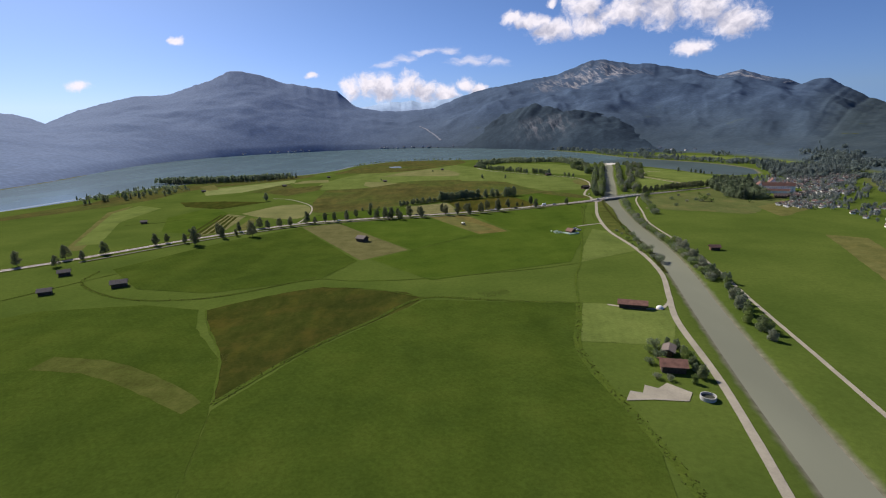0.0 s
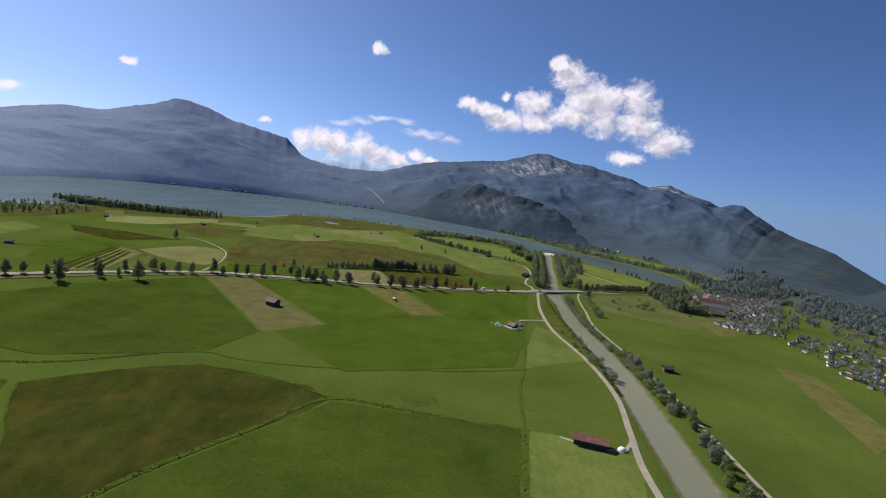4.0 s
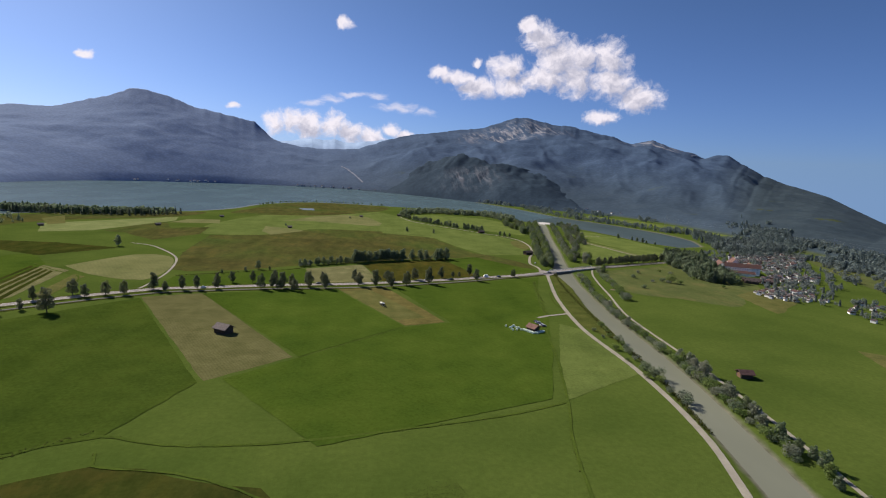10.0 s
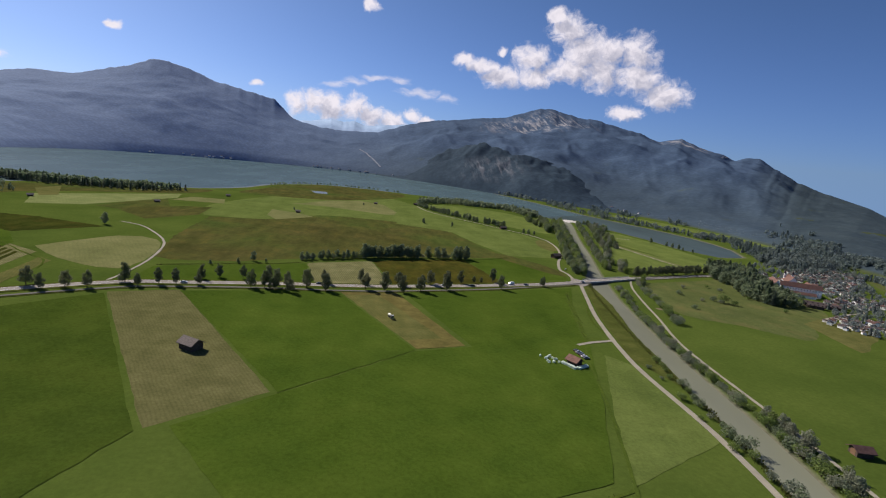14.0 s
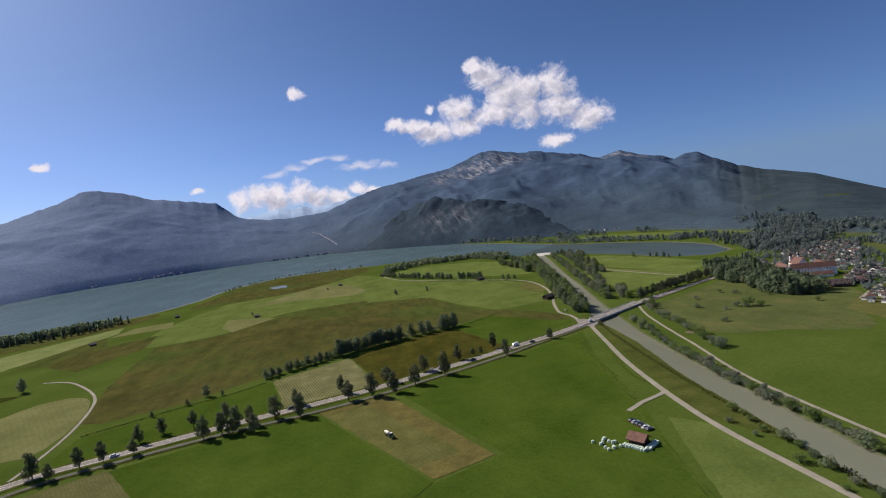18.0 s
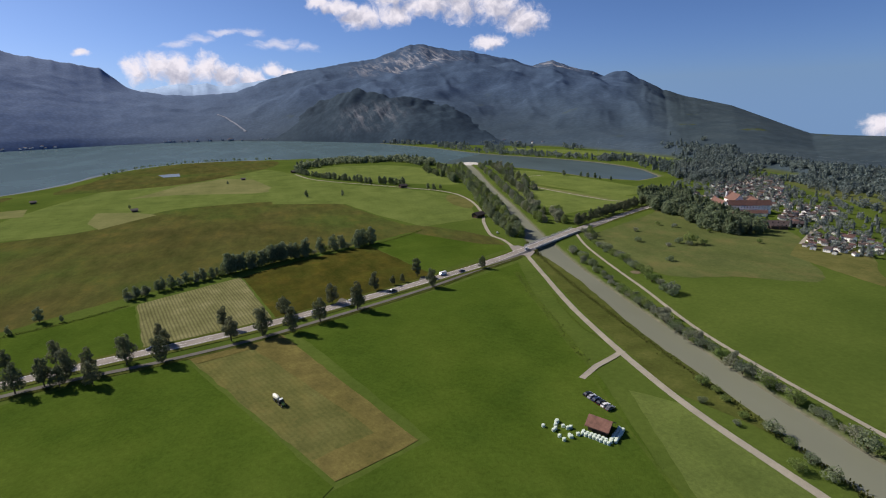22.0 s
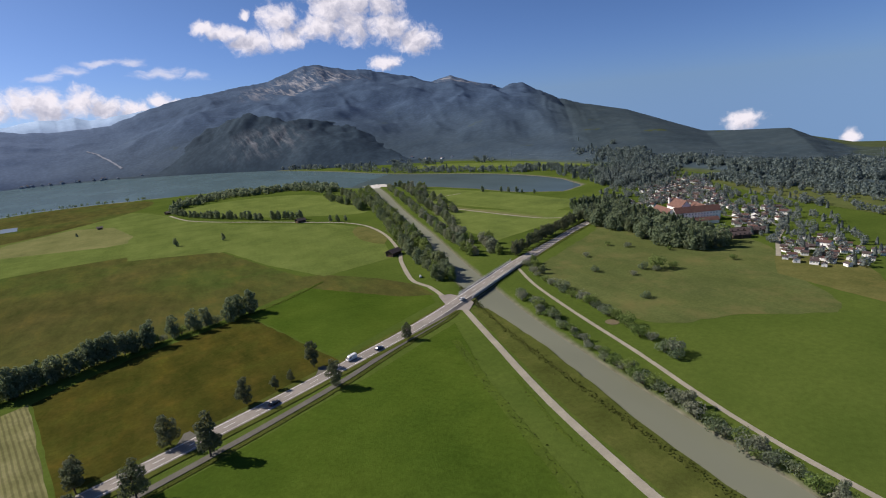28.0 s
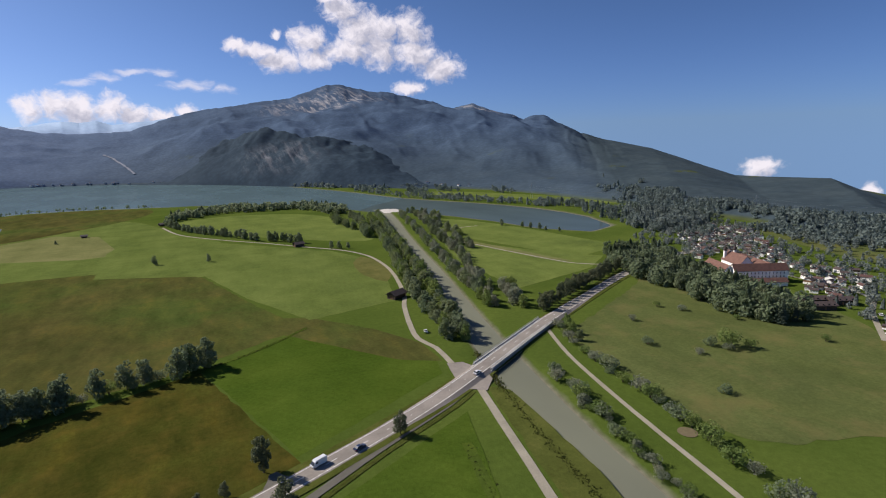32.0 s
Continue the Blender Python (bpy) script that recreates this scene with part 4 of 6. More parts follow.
def tufts(name, line, width, height, per_metre, material, label, seed, size=0.5):
    """Tall grass and low scrub along a line, as one mass of small bent leaves."""
    rng = random.Random(seed)
    verts, faces = [], []
    for a, b in zip(line, line[1:]):
        for _ in range(max(1, int((b - a).length * per_metre))):
            p = a.lerp(b, rng.random())
            t = (b - a).normalized()
            off = rng.gauss(0, width * 0.4)
            x, y = p.x + t.y * off, p.y - t.x * off
            ang, h, w = rng.uniform(0, 6.28), height * rng.uniform(0.4, 1.1), size * rng.uniform(0.5, 1.2)
            dx, dy = math.cos(ang) * w, math.sin(ang) * w
            lx, ly = rng.uniform(-0.5, 0.5) * h, rng.uniform(-0.5, 0.5) * h
            k = len(verts)
            verts += [(x - dx, y - dy, -0.4), (x + dx, y + dy, -0.4), (x + dx * 0.7 + lx, y + dy * 0.7 + ly, h), (x - dx * 0.7 + lx, y - dy * 0.7 + ly, h * 0.9)]
            faces.append((k, k + 1, k + 2, k + 3))
    return tagged(new(name, mesh_of(name, verts, faces, material)), label, "vegetation", kind="stuff")


for k, (x, y, w) in enumerate(((33, 300, 9), (37, 265, 5), (-103, 216, 6))):
    tufts("coarse_grass", [Vector((x - w, y - w * 0.6)), Vector((x, y)), Vector((x + w * 0.8, y + w * 0.2))], w * 1.1, 0.2, 45, M["reed"], "patch of darker coarse grass in the meadow", 60 + k, 0.16)
DITCHES = [
    ([(-90, 342), (-78, 340), (-61, 334), (-25, 333), (24, 341), (69, 351), (100, 362)], 1.1, 0.35),
    ([(-262, 380), (-255, 350), (-221, 320), (-185, 305), (-144, 307), (-110, 328), (-88, 345)], 1.6, 0.8),
    ([(-88, 176), (-65, 221), (-38, 258), (-12, 293), (25, 287), (50, 281), (77, 276)], 2.0, 0.8),
    ([(77, 276), (68, 243), (62, 222), (61, 198), (65, 165), (68, 130), (70, 60)], 2.8, 0.7),
    ([(77, 276), (88, 325), (101, 362), (118, 420), (133, 480), (145, 512)], 1.1, 0.3),
    ([(145, 512), (150, 532), (155, 552), (164, 587), (172, 615), (177, 632)], 3.0, 0.6),
    ([(164, 526), (164.5, 545), (170, 566), (177, 588)], 1.0, 0.4),
    ([(-81, 330), (-78, 322), (-45, 314), (-12, 295)], 0.8, 0.3),
    ([(-138, 284), (-124, 256), (-102, 218), (-88, 178)], 0.7, 0.3),
    ([(104, 744), (130, 756), (160, 777)], 1.6, 0.8),
    ([(-153, 620), (-104, 643), (-78, 652), (-52, 668)], 1.8, 0.9),
    ([(-290, 300), (-262, 345), (-244, 372)], 1.2, 0.5),
    ([(-286, 660), (-250, 628), (-225, 610), (-214, 585)], 0.9, 0.4),
    ([(-370, 590), (-335, 600), (-310, 625)], 1.0, 0.5),
]
for i, (pts, w, h) in enumerate(DITCHES):
    line = smooth_line(pts, 5)
    ribbon("ditch", line, -w * 0.6, w * 0.6, 0.17 + 0.003 * i, M["soft_dark"], "narrow drainage ditch overgrown with dark grass", "ditch", wobble=0.3)
    tufts("ditch_grass", line, w, h * 0.7, 2.6, M["reed"], "long dark grass along a drainage ditch", 40 + i)
tufts("bank_scrub", offset(smooth_line(RIVER[4:10], 8), -RIVER_HALF - 1.5), 2.4, 0.6, 6.0, M["reed"], "long grass and reeds on the river bank", 71, 0.35)
tufts("verge_grass", offset(bike_line, 3.2), 1.3, 0.3, 26, M["rough_grass"], "tall uncut grass beside the cycle path", 72, 0.16)


# ---- bridge ----
def box(bm, x0, x1, y0, y1, z0, z1, bevel=0.0):
    made = bmesh.ops.create_cube(bm, size=1.0)["verts"]
    for v in made:
        v.co = Vector((x0 + (v.co.x + 0.5) * (x1 - x0), y0 + (v.co.y + 0.5) * (y1 - y0), z0 + (v.co.z + 0.5) * (z1 - z0)))
    if bevel:
        edges = list({e for v in made for e in v.link_edges})
        bmesh.ops.bevel(bm, geom=edges, offset=bevel, segments=1, affect="EDGES")
    return made


def build_bridge():
    a, b = Vector((214, 679)), Vector((280, 714))
    mid, d = (a + b) / 2, b - a
    length, turn = d.length, math.degrees(math.atan2(d.y, d.x))
    thing = tagged(new("bridge"), "long low concrete road bridge over the river", "bridge")
    thing.matrix_world = pose(mid.x, mid.y, 0, 0, 0, turn)
    h = length / 2
    bm = bmesh.new()
    box(bm, -h, h, -5.0, 5.0, 0.72, 1.40, 0.06)
    part("deck", bm, M["concrete"], thing)
    for side in (-1, 1):
        bm = bmesh.new()
        box(bm, -h, h, side * 4.75 - 0.3, side * 4.75 + 0.3, 0.3, 1.68, 0.04)
        part("fascia", bm, M["concrete"], thing)
        for y in (side * 2.2,):
            bm = bmesh.new()
            box(bm, -h + 1, h - 1, y - 0.5, y + 0.5, -0.1, 0.75)
            part("girder", bm, M["concrete"], thing)
        bm = bmesh.new()
        for z in (2.1, 2.65):
            box(bm, -h, h, side * 4.75 - 0.05, side * 4.75 + 0.05, z, z + 0.09)
        part("railing", bm, M["steel"], thing, "grey steel railing")
        for k in range(23):
            x = -h + 0.4 + k * (length - 0.8) / 22
            bm = bmesh.new()
            box(bm, x - 0.05, x + 0.05, side * 4.75 - 0.05, side * 4.75 + 0.05, 1.68, 2.65)
            part("post", bm, M["steel"], thing)
        bm = bmesh.new()
        box(bm, side * h - 1.5, side * h + 1.5, -5.2, 5.2, -3.0, 0.72, 0.1)
        part("abutment", bm, M["concrete"], thing)
        bm = bmesh.new()
        box(bm, -h, h, side * 3.5 - 0.06 + side * 0.6, side * 3.5 + 0.06 + side * 0.6, 1.40, 1.58)
        part("kerb", bm, M["concrete"], thing)
    for x in (-9, 9):
        bm = bmesh.new()
        box(bm, x - 0.6, x + 0.6, -4.0, 4.0, -3.2, 0.72, 0.3)
        part("pier", bm, M["concrete"], thing)


M["steel"] = plain("galvanised_steel", (0.45, 0.46, 0.47), 0.45, 0.7)
build_bridge()
# ---- trees ----
def leaf_cloud(rng, verts, faces, blobs, count, size):
    """Small bent leaves spread through and over a set of ellipsoids (centre, radii)."""
    total = sum(r[0] * r[1] + r[0] * r[2] for c, r in blobs)
    for c, r in blobs:
        for _ in range(max(4, int(count * (r[0] * r[1] + r[0] * r[2]) / total))):
            d = Vector((rng.gauss(0, 1), rng.gauss(0, 1), rng.gauss(0, 1))).normalized()
            k = rng.uniform(0.62, 1.06)
            p = Vector((c[0] + d.x * r[0] * k, c[1] + d.y * r[1] * k, c[2] + d.z * r[2] * k))
            n = (d + Vector((rng.gauss(0, 0.5), rng.gauss(0, 0.5), rng.gauss(0.25, 0.5)))).normalized()
            u = n.cross(Vector((rng.gauss(0, 1), rng.gauss(0, 1), rng.gauss(0, 1)))).normalized()
            v = n.cross(u)
            s = size * rng.uniform(0.6, 1.3)
            i = len(verts)
            verts += [p - u * s, p - v * s * 0.7 + n * s * 0.3, p + u * s, p + v * s * 0.7 + n * s * 0.2]
            faces.append((i, i + 1, i + 2, i + 3))


def limb(bm, a, b, r0, r1, sides=7):
    """A tapered round limb from a to b."""
    a, b = Vector(a), Vector(b)
    turn = (b - a).to_track_quat("Z", "Y").to_matrix()
    rings = []
    for p, r in ((a, r0), (a.lerp(b, 0.5), (r0 + r1) * 0.5), (b, r1)):
        rings.append([bm.verts.new(p + turn @ Vector((math.cos(6.2832 * i / sides) * r, math.sin(6.2832 * i / sides) * r, 0))) for i in range(sides)])
    for lo, hi in zip(rings, rings[1:]):
        for i in range(sides):
            bm.faces.new((lo[i], lo[(i + 1) % sides], hi[(i + 1) % sides], hi[i]))
    bm.faces.new(rings[0][::-1])
    bm.faces.new(rings[-1])


def tree_master(name, seed, height, spread, clear, leaves, size, leaf, label, category="tree", group=""):
    """A broadleaf: tapered trunk, limbs, and an uneven crown of leaves. Height and spread in metres."""
    rng = random.Random(seed)
    thing = tagged(new(name), label, category, group)
    bm = bmesh.new()
    lean = (rng.uniform(-0.3, 0.3), rng.uniform(-0.3, 0.3))
    top = (lean[0], lean[1], height * 0.72)
    limb(bm, (0, 0, -0.2), top, height * 0.022, height * 0.007)
    blobs = []
    n = 9
    for i in range(n):
        z = clear + (height - clear) * (0.12 + 0.76 * i / (n - 1))
        u = (z - clear) / (height - clear)
        reach = spread * math.sin(math.pi * min(0.96, 0.2 + 0.72 * u)) * rng.uniform(0.35, 0.65)
        ang = i * 2.4 + rng.uniform(-0.5, 0.5)
        c = (math.cos(ang) * reach, math.sin(ang) * reach, z)
        rr = spread * rng.uniform(0.4, 0.6) * (1.12 - 0.55 * u)
        blobs.append((c, (rr, rr * rng.uniform(0.85, 1.15), rr * rng.uniform(0.8, 1.15))))
        limb(bm, (lean[0] * 0.5, lean[1] * 0.5, max(clear * 0.7, z - reach - 1)), (c[0] * 0.8, c[1] * 0.8, z), height * 0.008, height * 0.003, 5)
    part("trunk", bm, M["bark"], thing)
    verts, faces = [], []
    leaf_cloud(rng, verts, faces, blobs, leaves, size)
    me = mesh_of("crown", verts, faces, leaf)
    crown = new("crown", me)
    crown.parent = thing
    return thing


def spruce_master(name, seed, height, spread, leaves, label):
    rng = random.Random(seed)
    thing = tagged(new(name), label, "tree")
    bm = bmesh.new()
    limb(bm, (0, 0, -0.2), (0, 0, height * 0.96), height * 0.016, 0.03)
    part("trunk", bm, M["bark"], thing)
    verts, faces = [], []
    for k in range(leaves):
        u = rng.random() ** 0.75
        z = height * (0.06 + 0.94 * (1 - u))
        tier = 0.75 + 0.25 * math.sin(z * 4.0)
        r = spread * u * tier * rng.uniform(0.5, 1.05) + 0.1
        ang = rng.uniform(0, 6.2832)
        p = Vector((math.cos(ang) * r, math.sin(ang) * r, z - 0.2 * r))
        out = Vector((math.cos(ang), math.sin(ang), -0.35))
        side = Vector((-math.sin(ang), math.cos(ang), rng.uniform(-0.3, 0.3)))
        s = height * 0.035 * rng.uniform(0.6, 1.3)
        i = len(verts)
        verts += [p - out * s, p + side * s * 0.6, p + out * s * 1.4, p - side * s * 0.6]
        faces.append((i, i + 1, i + 2, i + 3))
    crown = new("crown", mesh_of("crown", verts, faces, M["needle"]))
    crown.parent = thing
    return thing


def shrub_master(name, seed, size, leaves, leaf, label):
    rng = random.Random(seed)
    thing = tagged(new(name), label, "shrub")
    bm = bmesh.new()
    blobs = []
    for i in range(6):
        ang = i * 1.05 + rng.uniform(-0.3, 0.3)
        c = (math.cos(ang) * size * 0.45, math.sin(ang) * size * 0.45, size * rng.uniform(0.45, 0.85))
        limb(bm, (0, 0, -0.1), (c[0] * 0.8, c[1] * 0.8, c[2]), 0.07, 0.03, 5)
        rr = size * rng.uniform(0.34, 0.55)
        blobs.append((c, (rr, rr, rr * 0.85)))
    part("stem", bm, M["bark"], thing)
    verts, faces = [], []
    leaf_cloud(rng, verts, faces, blobs, leaves, size * 0.085)
    crown = new("crown", mesh_of("crown", verts, faces, leaf))
    crown.parent = thing
    return thing


TALL = [tree_master("roadside_tree", 10 + k, 12.0, 3.5 + 0.4 * (k % 3), 1.8, 1500, 0.36, M["roadside"], "tall grey-green roadside tree casting a shadow", group="trees along the road") for k in range(4)]
BROAD = [tree_master("broadleaf_tree", 30 + k, 12.0, 4.2, 1.2, 1100, 0.46, M["leaf"], "dense dark green broadleaf tree") for k in range(4)]
RIVERSIDE = [tree_master("riverside_tree", 50 + k, 11.0, 4.6, 0.6, 1000, 0.5, (M["bank_leaf"], M["leaf_light"], M["bank_leaf"], M["leaf"])[k % 4], "broad green tree on the river bank") for k in range(4)]
WILLOW = [tree_master("willow", 70 + k, 9.0, 4.4, 0.5, 1000, 0.46, M["leaf_grey"], "rounded grey-green willow on the river bank") for k in range(2)]
SPRUCE = [spruce_master("spruce", 80 + k, 14.0, 2.9, 900, "narrow dark green pointed spruce") for k in range(3)]
SHRUB = [shrub_master("shrub", 90 + k, 2.4, 420, (M["leaf"], M["leaf_grey"], M["leaf_light"])[k], "low rounded green shrub on the grass") for k in range(3)]
TREES_USED = set()
tree_rng = random.Random(5)


def plant(masters, x, y, height, base=None, z=0.0, label="", group=""):
    """Set a copy of one of the masters at x, y with the given height."""
    m = masters[tree_rng.randrange(len(masters))]
    k = height / {"roadside_tree": 12.0, "broadleaf_tree": 12.0, "riverside_tree": 11.0, "willow": 9.0, "spruce": 14.0, "shrub": 2.4}[m.name.split(".")[0]]
    turn = pose(x, y, z, 0, 0, tree_rng.uniform(0, 360))
    w = k * tree_rng.uniform(0.88, 1.12)
    if m.name not in TREES_USED:
        TREES_USED.add(m.name)
        ob = m
        ob.matrix_basis = turn @ Matrix.Diagonal((w, w, k, 1))
    else:
        ob = copy_thing(m, turn)
        ob.scale = (w, w, k)
    return tagged(ob, label, "", group)


# the row along the road: x, y, height
ROADSIDE_A = [(-320, 425, 12), (-302, 420, 8), (-296, 440, 11), (-268, 470, 11), (-262, 480, 9), (-244, 478, 9), (-230, 468, 16), (-226, 512, 12), (-216, 496, 12), (-212, 528, 10), (-206, 505, 7), (-188, 500, 15), (-196, 545, 11), (-186, 540, 9), (-175, 546, 10), (-164, 549, 10), (-150, 566, 13), (-140, 560, 8), (-130, 568, 11), (-120, 570, 11)]
ROADSIDE_B = [(-110, 590, 10), (-107, 573, 8), (-100, 597, 9), (-84, 598, 10), (-73, 575, 12), (-64, 577, 12), (-66, 598, 11), (-57, 580, 13), (-50, 583, 11), (-37, 586, 13), (-27, 606, 9), (-23, 582, 12), (-24, 600, 8), (1, 611, 11), (5, 593, 12), (19, 593, 14), (31, 614, 10), (33, 592, 13), (47, 599, 12)]
ROADSIDE_C = [(57, 624, 11), (68, 608, 15), (84, 636, 11), (96, 640, 6), (103, 643, 5), (115, 650, 12), (117, 626, 11), (160, 648, 8), (-46, 571, 10), (-58, 574, 9), (30, 622, 8), (-310, 400, 9), (-345, 405, 12)]
for x, y, h in ROADSIDE_A + ROADSIDE_B + ROADSIDE_C:
    plant(TALL, x, y, h * 1.08)


def row(masters, pts, gap, low, high, jitter=1.5, label="", group="", skip=0.0):
    """Trees at intervals along a line."""
    line = smooth_line(pts, gap)
    for p in line:
        if tree_rng.random() < skip:
            continue
        plant(masters, p.x + tree_rng.uniform(-jitter, jitter), p.y + tree_rng.uniform(-jitter, jitter), tree_rng.uniform(low, high), label=label, group=group)


row(BROAD, [(-54, 678), (-40, 687), (-20, 699), (-4, 708)], 4.5, 5, 9, 1.2, "dark hedgerow tree between two fields", "hedgerow trees")
row(BROAD, [(0, 709), (14, 716), (30, 724), (44, 729), (54, 733)], 3.0, 11, 15, 1.5, "dark hedgerow tree between two fields", "hedgerow trees")
row(SHRUB, [(-54, 678), (-20, 699), (0, 708), (30, 724), (56, 734), (84, 742), (108, 748)], 4.0, 2.0, 4.5, 1.2, "dense dark undergrowth of the hedgerow", "hedgerow shrubs", 0.15)
row(BROAD, [(66, 737), (74, 740), (82, 742)], 4.5, 12, 14, 1.2, "dark hedgerow tree between two fields", "hedgerow trees")
row(BROAD, [(94, 742), (100, 745), (106, 747)], 4.0, 13, 16, 1.0, "dark hedgerow tree between two fields", "hedgerow trees")
for x, y, h in ((-91, 659, 9), (-100, 646, 5), (-80, 655, 4), (-118, 634, 4)):
    plant(BROAD, x, y, h)
row(RIVERSIDE, [(226, 713), (232, 738), (243, 775), (264, 838), (289, 915), (321, 1025), (356, 1140), (390, 1250)], 5.5, 8, 13, 1.8, group="trees on the river bank")
row(RIVERSIDE, [(219, 718), (228, 755), (240, 800), (254, 850), (276, 915), (306, 1015), (338, 1120), (365, 1220)], 7.0, 8, 13, 2.2, group="trees on the river bank")
row(RIVERSIDE, [(300, 1060), (318, 1110), (338, 1180), (352, 1260)], 7.0, 8, 13, 4.0, group="trees on the river bank")
row(RIVERSIDE + WILLOW, [(270, 752), (280, 790), (297, 845), (326, 930), (358, 1030), (394, 1140), (425, 1240)], 6.5, 7, 11, 2.2, group="trees on the river bank")
row(RIVERSIDE + WILLOW, [(284, 745), (300, 775), (292, 790), (305, 835), (336, 900), (352, 950), (378, 1030), (412, 1120), (444, 1220)], 8.0, 7, 12, 3.5, group="trees on the river bank")
row(WILLOW + RIVERSIDE, [(362, 935), (372, 968), (392, 1010), (408, 1060)], 7.0, 8, 12, 4.0, group="trees on the river bank")
row(WILLOW + RIVERSIDE, [(410, 1080), (436, 1150), (462, 1200), (448, 1262)], 8.0, 8, 12, 7.0, group="trees on the river bank")
row(BROAD, [(95, 1330), (119, 1250), (147, 1190), (165, 1158), (190, 1108)], 5.5, 8, 13, 2.5, "dark tree in a row beside the lane", "trees beside the lane", 0.1)
row(BROAD, [(199, 1100), (214, 1085), (224, 1068)], 5.0, 9, 13, 2.0, "dark tree in a row beside the lane", "trees beside the lane")
row(BROAD, [(244, 1012), (252, 1006), (258, 1000)], 6.0, 7, 10, 1.5)
row(RIVERSIDE, [(318, 1085), (312, 1190), (330, 1280), (355, 1330)], 6.0, 8, 12, 5.0, group="trees along the lake")
row(TALL, [(290, 729), (328, 747), (365, 763), (400, 779), (440, 791)], 5.5, 9, 12, 1.0, "leafy tree in an avenue beside the road", "avenue trees")
row(TALL, [(300, 741), (335, 757), (370, 772), (405, 786)], 8.0, 8, 11, 2.0, "leafy tree in an avenue beside the road", "avenue trees", 0.2)
row(SHRUB, [(239, 662), (231, 634), (224, 610), (217, 585), (211, 560), (203, 522), (197, 486), (190, 430), (181, 370), (170, 310)], 3.2, 1.6, 4.6, 1.7, "bushy shrub on the river bank", "bank shrubs")
row(WILLOW, [(229, 630), (221, 600), (211, 560), (198, 486)], 22, 4, 6.0, 1.5, group="trees on the river bank")
row(SHRUB, [(282, 706), (274, 690), (266, 668), (260, 645), (256, 622), (250, 600), (243, 580), (236, 556)], 4.2, 1.8, 5.6, 1.8, "bushy shrub beside the dyke path", "bank shrubs", 0.15)
row(RIVERSIDE, [(285, 704), (279, 692), (274, 682)], 6, 5, 7, 1.0)
row(SHRUB, [(157, 360), (163, 400), (168, 440), (174, 480)], 8, 2, 5, 2.4, "bushy shrub on the river bank", "bank shrubs")
row(SHRUB, [(148, 340), (154, 390), (160, 430), (164, 470)], 14, 1.6, 3.0, 3.0, "bushy shrub between track and river", "bank shrubs", 0.3)
row(RIVERSIDE + WILLOW, [(194, 420), (186, 360), (176, 310), (160, 262), (150, 220)], 7, 5, 8, 3.5, group="trees on the river bank")
row(RIVERSIDE, [(102, 217), (104, 208), (103, 200), (101, 186), (96, 181)], 4, 3, 5.5, 1.0, "bushy tree beside the farm shed")
for x, y, h in ((330, 638, 7), (324, 644, 4), (337, 632, 4), (326, 636, 3), (361, 687, 3), (300, 661, 3.5), (322, 690, 3), (391, 645, 3), (372, 660, 2.5), (310, 640, 2.5), (355, 700, 3), (283, 610, 3), (400, 690, 3), (376, 618, 3)):
    plant(SHRUB, x, y, h, label="dark lone shrub on the pasture")
for x, y, h in ((84, 1027, 9), (128, 1014, 8), (484, 1046, 9), (497, 1018, 8), (499, 1004, 8), (501, 989, 9), (503, 980, 6), (508, 961, 6), (-120, 1042, 5), (-18, 1228, 5), (-265, 775, 13)):
    plant(BROAD, x, y, h, label="lone dark tree on the open meadow")
row(SPRUCE, [(-575, 1110), (-510, 1095), (-457, 1102), (-400, 1108), (-365, 1125), (-330, 1180)], 7.0, 10, 15, 4.0, "dark spruce at the edge of the lakeside wood", "lakeside wood")
row(BROAD, [(-610, 1130), (-520, 1115), (-440, 1125), (-370, 1145)], 9.0, 9, 13, 6.0, "dark tree of the lakeside wood", "lakeside wood")
row(SPRUCE + BROAD, [(-560, 800), (-520, 860), (-480, 900)], 12, 8, 12, 12.0, "dark tree on the lakeside moor")
# the wood below the village
wood_rng = random.Random(8)
FOREST = [(411, 781), (399, 750), (390, 702), (374, 664), (384, 643), (400, 638), (421, 652), (424, 680), (432, 705), (452, 740), (470, 772), (490, 807), (476, 832), (440, 822)]
placed = 0
while placed < 110:
    x, y = wood_rng.uniform(370, 495), wood_rng.uniform(636, 834)
    if inside(np.array([x]), np.array([y]), FOREST)[0]:
        plant(BROAD[:3] + SPRUCE[:2], x, y, wood_rng.uniform(11, 16), label="dark tree of the wood below the village", group="village wood")
        placed += 1


